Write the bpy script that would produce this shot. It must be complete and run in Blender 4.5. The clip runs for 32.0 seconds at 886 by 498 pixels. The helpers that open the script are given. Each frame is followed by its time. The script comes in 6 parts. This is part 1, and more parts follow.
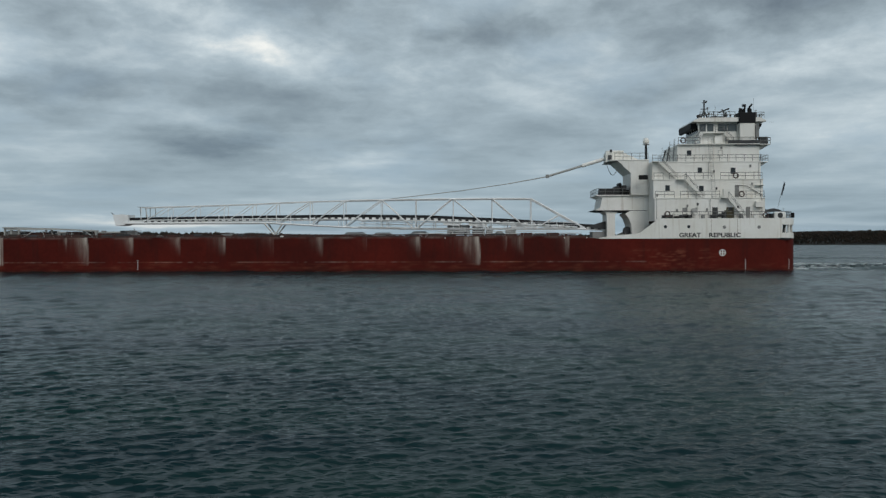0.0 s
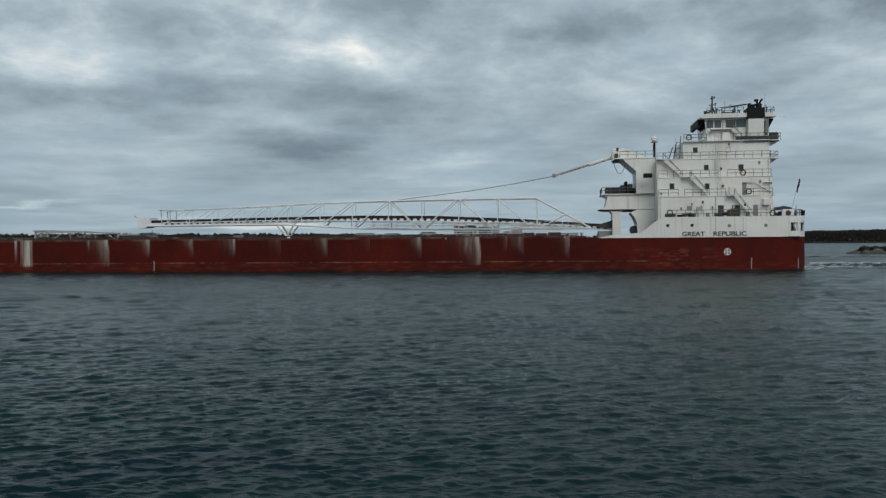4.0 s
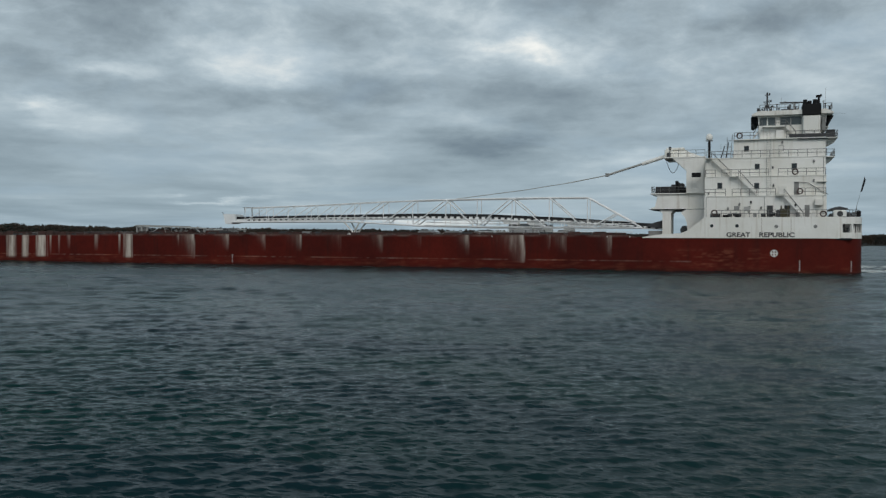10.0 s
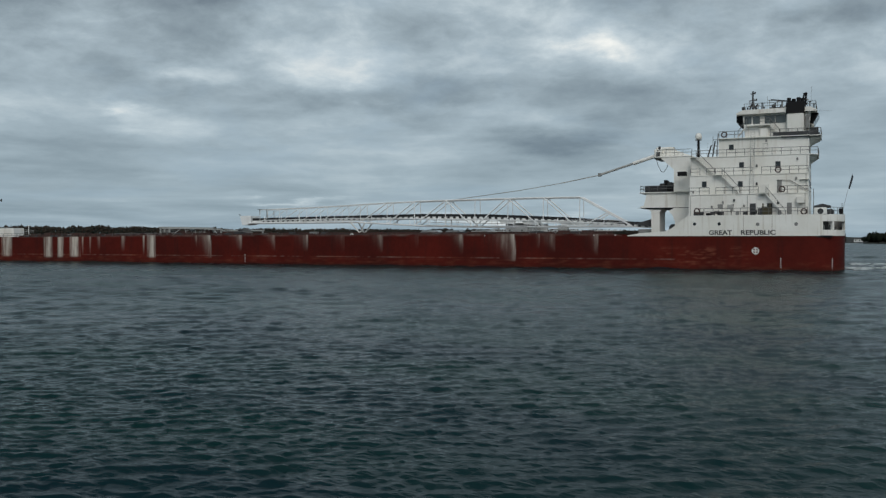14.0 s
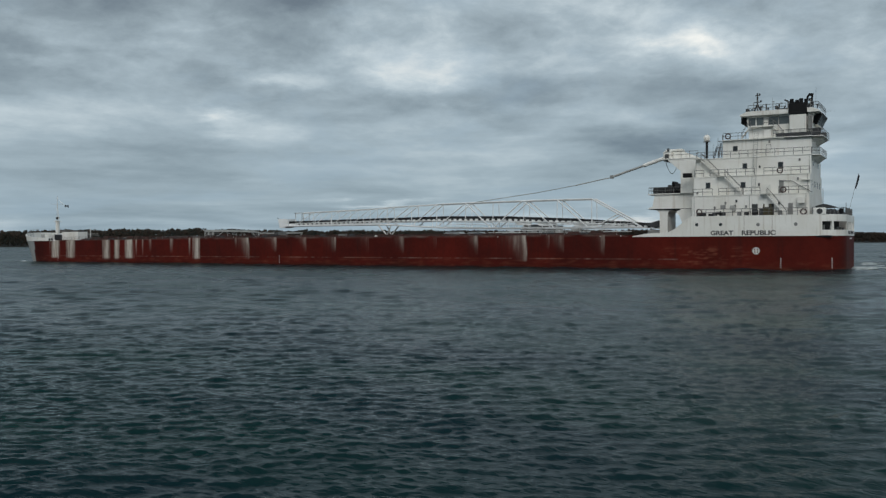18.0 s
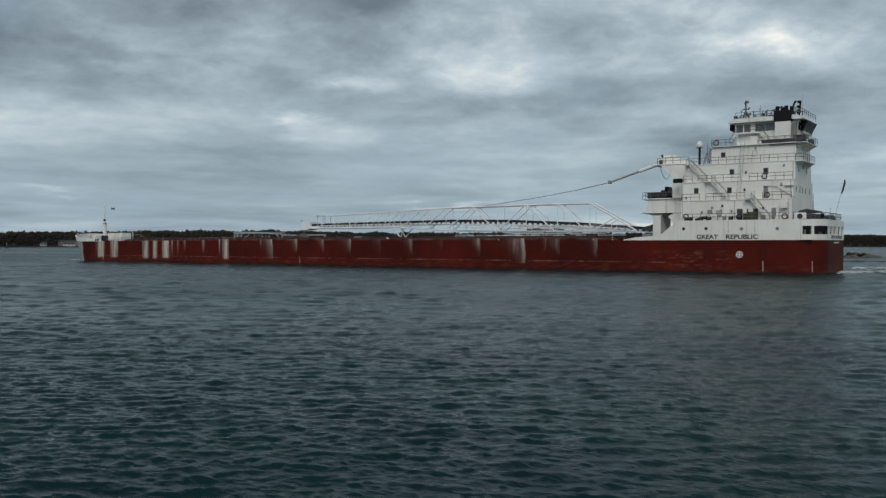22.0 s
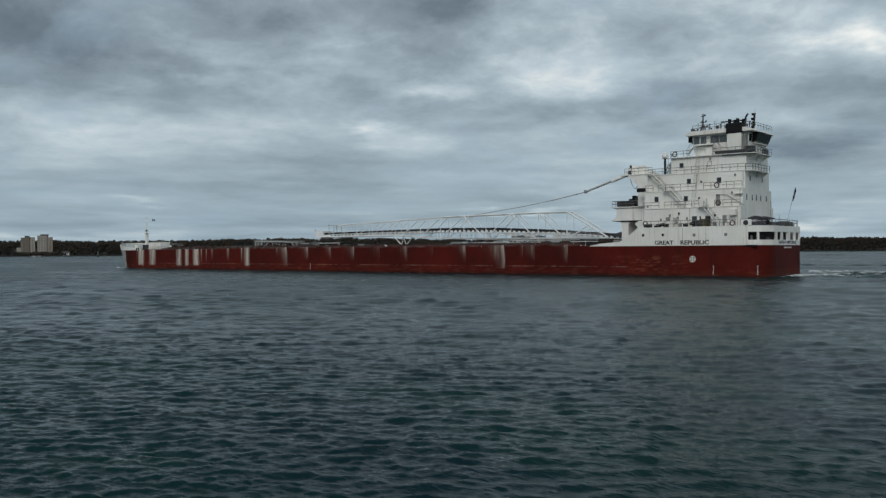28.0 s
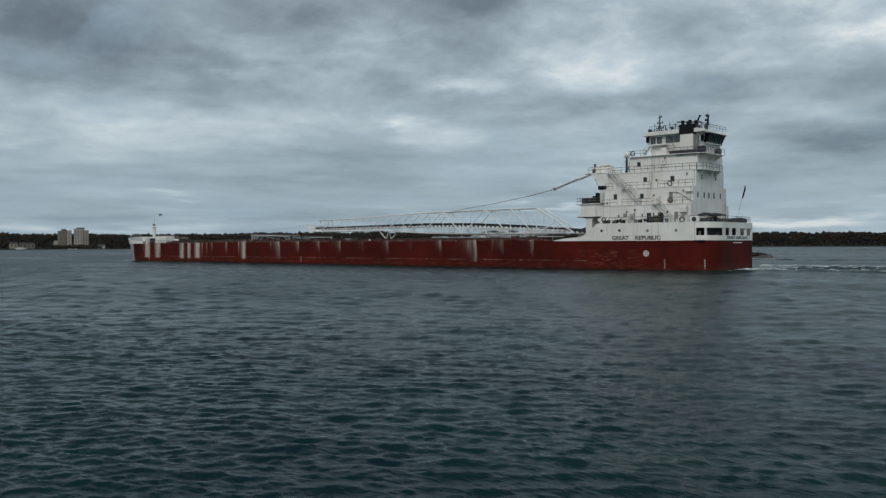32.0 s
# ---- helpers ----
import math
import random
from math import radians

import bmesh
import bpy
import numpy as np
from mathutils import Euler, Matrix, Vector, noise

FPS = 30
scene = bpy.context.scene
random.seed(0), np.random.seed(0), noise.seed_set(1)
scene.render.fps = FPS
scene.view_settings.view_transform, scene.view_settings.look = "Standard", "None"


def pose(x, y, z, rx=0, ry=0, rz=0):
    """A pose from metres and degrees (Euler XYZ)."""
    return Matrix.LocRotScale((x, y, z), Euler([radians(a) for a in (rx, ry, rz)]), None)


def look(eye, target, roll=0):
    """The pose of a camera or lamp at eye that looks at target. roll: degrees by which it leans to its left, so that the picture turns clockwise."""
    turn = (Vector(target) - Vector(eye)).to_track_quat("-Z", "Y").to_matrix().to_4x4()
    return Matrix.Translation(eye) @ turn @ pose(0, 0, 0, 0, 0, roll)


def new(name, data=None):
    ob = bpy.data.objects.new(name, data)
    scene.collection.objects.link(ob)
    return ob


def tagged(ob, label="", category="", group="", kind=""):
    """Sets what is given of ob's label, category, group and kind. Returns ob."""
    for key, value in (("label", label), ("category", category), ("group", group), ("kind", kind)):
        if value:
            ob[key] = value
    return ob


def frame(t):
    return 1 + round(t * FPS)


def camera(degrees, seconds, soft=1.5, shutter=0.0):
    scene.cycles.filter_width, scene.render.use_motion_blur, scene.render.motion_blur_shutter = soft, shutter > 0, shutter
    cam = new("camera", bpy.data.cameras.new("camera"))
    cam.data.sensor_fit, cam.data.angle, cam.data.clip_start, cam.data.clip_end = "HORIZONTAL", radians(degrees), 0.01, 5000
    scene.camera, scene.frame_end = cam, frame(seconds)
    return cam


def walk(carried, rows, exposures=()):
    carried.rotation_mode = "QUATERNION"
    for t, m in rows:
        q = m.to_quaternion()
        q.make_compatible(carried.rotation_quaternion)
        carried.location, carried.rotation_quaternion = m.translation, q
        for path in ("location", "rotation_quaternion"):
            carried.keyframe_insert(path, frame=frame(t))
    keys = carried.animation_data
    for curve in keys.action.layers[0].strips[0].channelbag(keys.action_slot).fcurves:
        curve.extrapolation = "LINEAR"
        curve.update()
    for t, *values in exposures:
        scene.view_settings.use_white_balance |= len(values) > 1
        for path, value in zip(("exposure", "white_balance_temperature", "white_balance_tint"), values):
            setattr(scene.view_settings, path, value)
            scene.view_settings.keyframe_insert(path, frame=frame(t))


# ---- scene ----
cam = camera(53.04, 32.0, soft=1.35)
EYE = Vector((0.0, 0.0, 4.68))
# seconds, turn to the left, tilt up, roll
PATH = [
    (0, 1.97, -0.41, -0.16),
    (0.5, 2.19, -0.37, -0.27),
    (1, 2.98, -0.33, -0.27),
    (1.5, 3.99, -0.18, -0.21),
    (2, 5.22, -0.05, 0.02),
    (2.5, 5.65, -0.18, -0.09),
    (3, 6.18, -0.46, -0.77),
    (3.5, 7.01, -0.44, -0.72),
    (5.5, 10.80, -0.26, -0.19),
    (6, 11.86, -0.30, -0.20),
    (6.5, 12.50, -0.29, -0.11),
    (7, 13.86, -0.21, -0.24),
    (7.5, 14.58, -0.08, -0.19),
    (8, 15.11, -0.23, 0.03),
    (8.5, 16.12, -0.30, 0.15),
    (9, 16.92, -0.39, 0.25),
    (9.5, 17.99, -0.48, 0.18),
    (10, 19.22, -0.55, 0.27),
    (10.5, 19.88, -0.51, 0.40),
    (11, 20.69, -0.64, 0.34),
    (11.5, 20.84, -0.72, -0.15),
    (12, 21.51, -0.93, -0.26),
    (12.5, 22.78, -0.90, -0.14),
    (13, 22.80, -0.63, -0.27),
    (13.5, 23.23, -0.79, -0.00),
    (14, 23.89, -0.59, -0.04),
    (14.5, 24.85, -0.76, 0.14),
    (16.5, 28.05, -0.48, 0.09),
    (17, 29.19, -0.66, 0.03),
    (17.5, 29.15, -0.69, -0.00),
    (18, 29.54, -0.50, -0.27),
    (18.5, 29.99, -0.63, -0.05),
    (19, 30.87, -0.72, 0.19),
    (19.5, 30.95, -0.73, 0.25),
    (20, 31.35, -0.47, -0.22),
    (20.5, 31.89, -0.38, -0.31),
    (21, 32.45, -0.36, -0.08),
    (21.5, 33.29, -0.32, -0.07),
    (22, 34.02, -0.35, 0.02),
    (22.5, 34.42, -0.47, 0.00),
    (23, 35.02, -0.40, 0.04),
    (23.5, 35.60, -0.17, -0.17),
    (24, 36.20, -0.03, -0.41),
    (24.5, 36.34, -0.17, 0.01),
    (25, 36.92, -0.10, 0.23),
    (25.5, 37.53, -0.15, -0.07),
    (26, 38.02, -0.02, -0.03),
    (26.5, 38.20, 0.13, -0.32),
    (28.5, 39.49, 0.05, -0.33),
    (29, 40.13, 0.09, -0.38),
    (29.5, 40.41, 0.18, -0.29),
    (30, 40.53, 0.12, -0.31),
    (30.5, 40.50, 0.04, -0.38),
    (31, 40.70, -0.16, -0.14),
    (31.5, 41.01, -0.15, -0.10),
    (32, 40.94, -0.29, -0.18),
]


def gaze(turn, tilt, roll):
    a, b = radians(turn), radians(tilt)
    ahead = Vector((-math.sin(a) * math.cos(b), math.cos(a) * math.cos(b), math.sin(b)))
    return look(EYE, EYE + 10 * ahead, roll)


walk(cam, [(t, gaze(turn, tilt, roll)) for t, turn, tilt, roll in PATH], exposures=[(0.0, -0.3), (32.0, -0.3)])

# the ship's way: its stern at the waterline, bow towards -x
SHIP_Y = 155.13


def ship_x(t):
    s = t / 32
    return 51.976 + (-121.521) * s + (11.643) * s * s + (-7.455) * s ** 3

# ---- light ----
world = bpy.data.worlds.new("overcast_sky")
scene.world = world
world.use_nodes = True
SUN_ELEVATION, SUN_AZIMUTH = radians(40), radians(158)


def sky_nodes():
    nt = world.node_tree
    nt.nodes.clear()
    N, L = nt.nodes, nt.links

    def node(kind, **kw):
        n = N.new(kind)
        for k, v in kw.items():
            n.inputs[k].default_value = v
        return n

    def mathn(op, a, b=None, clamp=False):
        n = N.new("ShaderNodeMath")
        n.operation, n.use_clamp = op, clamp
        for i, v in enumerate((a, b)):
            if v is None:
                continue
            if isinstance(v, (int, float)):
                n.inputs[i].default_value = v
            else:
                L.new(v, n.inputs[i])
        return n.outputs[0]

    out = N.new("ShaderNodeOutputWorld")
    tc = N.new("ShaderNodeTexCoord")
    sep = N.new("ShaderNodeSeparateXYZ")
    L.new(tc.outputs["Generated"], sep.inputs[0])
    X, Y, Z = sep.outputs
    up = mathn("MAXIMUM", Z, 0.0)
    # cloud space: round the compass, and up in steps that crowd together towards the horizon
    across = mathn("ARCTAN2", X, Y)
    rise = mathn("MULTIPLY", mathn("LOGARITHM", mathn("ADD", up, 0.075), 2.718), 0.62)

    def place(lift):
        c = N.new("ShaderNodeCombineXYZ")
        L.new(across, c.inputs[0])
        L.new(mathn("ADD", rise, lift), c.inputs[1])
        return c.outputs[0]

    comb = place(0.0)
    bend = node("ShaderNodeTexNoise", Scale=5.0, Detail=4.0, Roughness=0.55)
    L.new(comb, bend.inputs["Vector"])

    def bent(lift):
        v = N.new("ShaderNodeVectorMath")
        v.operation = "MULTIPLY_ADD"
        L.new(bend.outputs["Color"], v.inputs[0])
        v.inputs[1].default_value = (0.07, 0.07, 0.0)
        L.new(place(lift), v.inputs[2])
        return v.outputs[0]

    # large masses, the rolls within them and their ragged edges
    def cover_at(lift):
        big = node("ShaderNodeTexNoise", Scale=2.6, Detail=3.0, Roughness=0.5)
        rolls = node("ShaderNodeTexNoise", Scale=7.0, Detail=8.0, Roughness=0.6)
        v = bent(lift)
        L.new(v, big.inputs["Vector"])
        L.new(v, rolls.inputs["Vector"])
        return mathn("ADD", mathn("MULTIPLY", mathn("SUBTRACT", big.outputs["Fac"], 0.5), 0.40), mathn("MULTIPLY", mathn("SUBTRACT", rolls.outputs["Fac"], 0.5), 0.37))

    thick, above = cover_at(0.0), cover_at(0.022)
    # pale upper rims over grey bellies
    body = mathn("ADD", mathn("MULTIPLY", thick, 0.95), mathn("MULTIPLY", mathn("SUBTRACT", above, thick), 1.1))
    # the far cover, seen edge on, is more even
    body = mathn("ADD", mathn("MULTIPLY", body, mathn("ADD", mathn("MULTIPLY", up, 4.6, True), 0.55)), 0.516)
    # darker cover overhead, added above the view to dim what the water reflects
    body = mathn("SUBTRACT", body, mathn("MULTIPLY", mathn("MULTIPLY", mathn("SUBTRACT", up, 0.28), 2.5, True), 0.10))
    # single clouds: azimuth (to the right of +y), elevation, widths, and how much lighter or darker
    warp = node("ShaderNodeTexNoise", Scale=9.0, Detail=7.0, Roughness=0.6)
    L.new(comb, warp.inputs["Vector"])
    wc = N.new("ShaderNodeSeparateColor")
    L.new(warp.outputs["Color"], wc.inputs[0])
    az = mathn("ADD", mathn("ARCTAN2", X, Y), mathn("MULTIPLY", mathn("SUBTRACT", wc.outputs[0], 0.5), 0.14))
    el = mathn("ADD", mathn("ARCSINE", Z), mathn("MULTIPLY", mathn("SUBTRACT", wc.outputs[1], 0.5), 0.05))
    # thin streaks low over the horizon
    low = mathn("POWER", 2.718, mathn("MULTIPLY", up, -9.5))
    flat = N.new("ShaderNodeCombineXYZ")
    L.new(mathn("MULTIPLY", mathn("ARCTAN2", X, Y), 6.0), flat.inputs[0])
    L.new(mathn("MULTIPLY", Z, 75.0), flat.inputs[1])
    thin = node("ShaderNodeTexNoise", Scale=1.0, Detail=5.0, Roughness=0.5, Distortion=0.3)
    L.new(flat.outputs[0], thin.inputs["Vector"])
    total = mathn("ADD", body, mathn("MULTIPLY", mathn("SUBTRACT", thin.outputs["Fac"], 0.49), mathn("MULTIPLY", mathn("MULTIPLY", low, low), 0.75)))
    for a, e, wa, we, k in CLOUDS:
        u = mathn("DIVIDE", mathn("SUBTRACT", az, radians(a)), radians(wa))
        v = mathn("DIVIDE", mathn("SUBTRACT", el, radians(e)), radians(we))
        r2 = mathn("ADD", mathn("MULTIPLY", u, u), mathn("MULTIPLY", v, v))
        total = mathn("ADD", total, mathn("MULTIPLY", mathn("POWER", 2.718, mathn("MULTIPLY", r2, -1.0)), k))
    ramp = N.new("ShaderNodeValToRGB")
    L.new(total, ramp.inputs[0])
    stops = [(0.14, (0.072, 0.090, 0.110)), (0.28, (0.106, 0.133, 0.157)), (0.42, (0.192, 0.236, 0.262)), (0.52, (0.284, 0.343, 0.377)), (0.62, (0.425, 0.484, 0.510)), (0.76, (0.76, 0.75, 0.70))]
    cr = ramp.color_ramp
    cr.elements[0].position, cr.elements[0].color = stops[0][0], (*stops[0][1], 1)
    cr.elements[1].position, cr.elements[1].color = stops[-1][0], (*stops[-1][1], 1)
    for p, c in stops[1:-1]:
        cr.elements.new(p).color = (*c, 1)
    # thinner, bluer cover between the masses
    gaps = node("ShaderNodeTexNoise", Scale=5.0, Detail=6.0, Roughness=0.55, Distortion=0.3)
    L.new(comb, gaps.inputs["Vector"])
    thinner = N.new("ShaderNodeMapRange")
    thinner.inputs[1].default_value, thinner.inputs[2].default_value, thinner.inputs[4].default_value = 0.52, 0.70, 0.5
    L.new(gaps.outputs["Fac"], thinner.inputs[0])
    blue = N.new("ShaderNodeMix")
    blue.data_type = "RGBA"
    L.new(thinner.outputs[0], blue.inputs[0])
    L.new(ramp.outputs[0], blue.inputs[6])
    blue.inputs[7].default_value = (0.250, 0.330, 0.400, 1)
    # blue-grey haze low over the horizon
    haze = N.new("ShaderNodeMix")
    haze.data_type = "RGBA"
    L.new(mathn("MULTIPLY", low, 0.62), haze.inputs[0])
    L.new(blue.outputs[2], haze.inputs[6])
    haze.inputs[7].default_value = (0.168, 0.250, 0.318, 1)
    sky = N.new("ShaderNodeTexSky")
    sky.sky_type, sky.sun_disc = "NISHITA", False
    sky.sun_elevation, sky.sun_rotation = SUN_ELEVATION, SUN_AZIMUTH
    bg1, bg2 = node("ShaderNodeBackground", Strength=0.05), node("ShaderNodeBackground", Strength=1.85)
    L.new(sky.outputs[0], bg1.inputs[0])
    L.new(haze.outputs[2], bg2.inputs[0])
    # nearly closed cloud cover
    cover = N.new("ShaderNodeMixShader")
    cover.inputs[0].default_value = 0.88
    L.new(bg1.outputs[0], cover.inputs[1])
    L.new(bg2.outputs[0], cover.inputs[2])
    L.new(cover.outputs[0], out.inputs[0])


# dark bellies, and one dark bank added out of view
CLOUDS = [
    (-61.5, 12.6, 6.5, 2.0, -0.22), (-66.0, 10.0, 5.0, 1.1, -0.12), (-56.0, 11.4, 3.6, 0.8, -0.12), (-49.5, 14.6, 5.0, 1.4, -0.12), (-38.0, 15.0, 4.0, 1.2, -0.12),
    (-28.0, 8.9, 5.0, 1.0, -0.12), (-24.0, 9.6, 4.5, 1.1, -0.10), (-16.4, 6.3, 3.6, 0.85, -0.22), (-9.0, 9.4, 5.0, 1.0, -0.10), (-4.0, 6.9, 3.0, 0.6, -0.07),
    # first entry: unseen, high on the left, added to darken the water below
    (-62.0, 38.0, 30.0, 17.0, -0.50), (1.5, 13.2, 4.0, 1.0, -0.13), (21.0, 14.6, 4.0, 1.4, -0.14), (10.0, 9.0, 3.5, 0.8, -0.08), (-54.0, 3.4, 15.0, 1.7, -0.09),
]
# thin bright places
CLOUDS += [
    (-39.8, 10.3, 3.0, 0.9, 0.19), (-43.1, 7.9, 1.6, 0.6, 0.17), (-41.0, 7.1, 2.2, 0.7, 0.08), (-33.2, 11.1, 4.0, 1.1, 0.14), (-53.0, 7.6, 4.0, 1.0, 0.07),
    (-17.6, 14.2, 3.2, 1.0, 0.10), (-14.0, 12.0, 2.6, 0.8, 0.15), (-7.0, 5.1, 3.6, 0.6, 0.13), (16.0, 13.6, 2.6, 0.9, 0.12), (20.5, 10.8, 3.6, 0.8, 0.12),
    (-14.0, 11.6, 7.0, 2.6, 0.12), (-18.5, 1.3, 4.0, 0.45, 0.24), (-57.5, 3.2, 1.6, 0.2, 0.10), (-33.2, 2.5, 2.6, 0.17, 0.17), (-62.0, 1.0, 9.0, 0.35, 0.10),
]
sky_nodes()
sun = new("sun", bpy.data.lights.new("sun", "SUN"))
sun.data.energy, sun.data.angle, sun.data.color = 1.5, radians(35), (1.0, 0.97, 0.92)
sun.matrix_world = look((math.sin(SUN_AZIMUTH) * math.cos(SUN_ELEVATION) * 500, math.cos(SUN_AZIMUTH) * math.cos(SUN_ELEVATION) * 500, math.sin(SUN_ELEVATION) * 500), (0, 0, 0))

# ---- materials ----
def material(name, colour, rough=0.6, metal=0.0, vary=0.12, scale=3.0, fine=40.0, bump=0.1, second=None, spec=0.5):
    """A surface with broad stains, fine grain and a little relief; second: a colour that shows in patches."""
    m = bpy.data.materials.new(name)
    m.use_nodes = True
    N, L = m.node_tree.nodes, m.node_tree.links
    b = N["Principled BSDF"]
    b.inputs["Roughness"].default_value, b.inputs["Metallic"].default_value = rough, metal
    b.inputs["Specular IOR Level"].default_value = spec
    tc = N.new("ShaderNodeTexCoord")
    n1, n2 = N.new("ShaderNodeTexNoise"), N.new("ShaderNodeTexNoise")
    for n, s, d in ((n1, scale, 4), (n2, fine, 3)):
        n.inputs["Scale"].default_value, n.inputs["Detail"].default_value = s / 10, d
        L.new(tc.outputs["Object"], n.inputs["Vector"])
    mix = N.new("ShaderNodeMix")
    mix.data_type = "RGBA"
    ramp = N.new("ShaderNodeMapRange")
    ramp.inputs[1].default_value, ramp.inputs[2].default_value = 0.35, 0.68
    L.new(n1.outputs["Fac"], ramp.inputs[0])
    L.new(ramp.outputs[0], mix.inputs[0])
    c2 = second or tuple(c * (1 - 2 * vary) for c in colour)
    mix.inputs[6].default_value, mix.inputs[7].default_value = (*colour, 1), (*c2, 1)
    hsv = N.new("ShaderNodeHueSaturation")
    val = N.new("ShaderNodeMapRange")
    val.inputs[3].default_value, val.inputs[4].default_value = 1 - vary, 1 + vary
    L.new(n2.outputs["Fac"], val.inputs[0])
    L.new(val.outputs[0], hsv.inputs["Value"])
    L.new(mix.outputs[2], hsv.inputs["Color"])
    L.new(hsv.outputs[0], b.inputs["Base Color"])
    if bump:
        bp = N.new("ShaderNodeBump")
        bp.inputs["Strength"].default_value, bp.inputs["Distance"].default_value = bump, 0.03
        L.new(n2.outputs["Fac"], bp.inputs["Height"])
        L.new(bp.outputs[0], b.inputs["Normal"])
    return m


WHITE = material("white_ship_paint", (0.84, 0.83, 0.79), 0.5, second=(0.74, 0.72, 0.66), vary=0.05, scale=2.5, fine=25)


def add_drips(m, colour, amount):
    """Thin vertical rust runs over a painted wall."""
    N, L = m.node_tree.nodes, m.node_tree.links
    b = N["Principled BSDF"]
    base = b.inputs["Base Color"].links[0].from_socket
    tc, mp, n, mr, mix = (N.new("ShaderNode" + k) for k in ("TexCoord", "Mapping", "TexNoise", "MapRange", "Mix"))
    mp.inputs["Scale"].default_value = (2.2, 2.2, 0.12)
    n.inputs["Scale"].default_value, n.inputs["Detail"].default_value = 1.0, 5
    mr.inputs[1].default_value, mr.inputs[2].default_value, mr.inputs[4].default_value = 0.56, 0.80, amount
    mix.data_type = "RGBA"
    mix.inputs[7].default_value = (*colour, 1)
    L.new(tc.outputs["Object"], mp.inputs["Vector"])
    L.new(mp.outputs[0], n.inputs["Vector"])
    L.new(n.outputs["Fac"], mr.inputs[0])
    L.new(mr.outputs[0], mix.inputs[0])
    L.new(base, mix.inputs[6])
    L.new(mix.outputs[2], b.inputs["Base Color"])


add_drips(WHITE, (0.36, 0.27, 0.18), 0.5)
RAIL = material("grey_rail_paint", (0.16, 0.16, 0.155), 0.5, vary=0.1, scale=6)
BLACK = material("black_paint", (0.009, 0.009, 0.010), 0.6, spec=0.2)
DARK = material("dark_machinery", (0.045, 0.047, 0.05), 0.6, vary=0.3)
GREY = material("grey_steel", (0.25, 0.25, 0.24), 0.6, vary=0.2)
RUSTDECK = material("rusty_deck_paint", (0.075, 0.024, 0.018), 0.8, second=(0.040, 0.025, 0.02), vary=0.2, scale=5)
BOOMWHITE = material("boom_paint", (0.85, 0.86, 0.86), 0.5, second=(0.74, 0.74, 0.72), vary=0.08, scale=4)
LADDER = material("pale_rail_paint", (0.42, 0.42, 0.40), 0.5, vary=0.1, scale=6)
BELT = material("conveyor_rubber", (0.014, 0.015, 0.017), 0.8, vary=0.2)
ORANGE = material("lifering_faded", (0.075, 0.045, 0.04), 0.6)
LETTER = material("black_lettering", (0.03, 0.03, 0.032), 0.6)
MARKS = material("white_marks", (0.72, 0.70, 0.66), 0.6, vary=0.1)


def glass_material(name, tint):
    m = bpy.data.materials.new(name)
    m.use_nodes = True
    b = m.node_tree.nodes["Principled BSDF"]
    b.inputs["Base Color"].default_value = (*tint, 1)
    b.inputs["Roughness"].default_value, b.inputs["IOR"].default_value = 0.06, 1.5
    return m


GLASS = glass_material("dark_window_glass", (0.02, 0.024, 0.028))


def hull_material():
    """Red hull paint: broad fading, rust scrapes, and pale streaks where the attribute 'streak' says so."""
    m = material("red_hull_paint", (0.098, 0.0105, 0.0062), 0.65, second=(0.054, 0.0072, 0.0048), vary=0.22, scale=1.1, fine=18, spec=0.1)
    N, L = m.node_tree.nodes, m.node_tree.links
    b = N["Principled BSDF"]
    base = b.inputs["Base Color"].links[0].from_socket
    tc = N.new("ShaderNodeTexCoord")

    def runs(stretch, scale, lo, hi):
        """Noise drawn out along one axis, as a factor about 1."""
        mp, n, mr = (N.new("ShaderNode" + k) for k in ("Mapping", "TexNoise", "MapRange"))
        mp.inputs["Scale"].default_value = stretch
        n.inputs["Scale"].default_value, n.inputs["Detail"].default_value, n.inputs["Roughness"].default_value = scale, 5, 0.62
        mr.inputs[1].default_value, mr.inputs[2].default_value, mr.inputs[3].default_value, mr.inputs[4].default_value = 0.33, 0.66, lo, hi
        L.new(tc.outputs["Object"], mp.inputs["Vector"])
        L.new(mp.outputs[0], n.inputs["Vector"])
        L.new(n.outputs["Fac"], mr.inputs[0])
        return mr.outputs[0]

    down, along = runs((1.0, 1.0, 0.16), 1.7, 0.5, 1.15), runs((0.3, 1.0, 1.6), 2.2, 0.1, 1.6)
    broken = {"stain": down, "rust": along, "streak": down}
    for attr, colour in (("stain", (0.022, 0.010, 0.008)), ("rust", (0.27, 0.095, 0.056)), ("streak", (0.58, 0.53, 0.46)), ("bowgrey", (0.34, 0.35, 0.34))):
        at = N.new("ShaderNodeAttribute")
        at.attribute_name = attr
        fac = at.outputs["Fac"]
        if attr in broken:
            mu = N.new("ShaderNodeMath")
            mu.operation, mu.use_clamp = "MULTIPLY", True
            L.new(fac, mu.inputs[0])
            L.new(broken[attr], mu.inputs[1])
            fac = mu.outputs[0]
        mix = N.new("ShaderNodeMix")
        mix.data_type = "RGBA"
        L.new(fac, mix.inputs[0])
        L.new(base, mix.inputs[6])
        mix.inputs[7].default_value = (*colour, 1)
        base = mix.outputs[2]
    L.new(base, b.inputs["Base Color"])
    return m


HULL = hull_material()


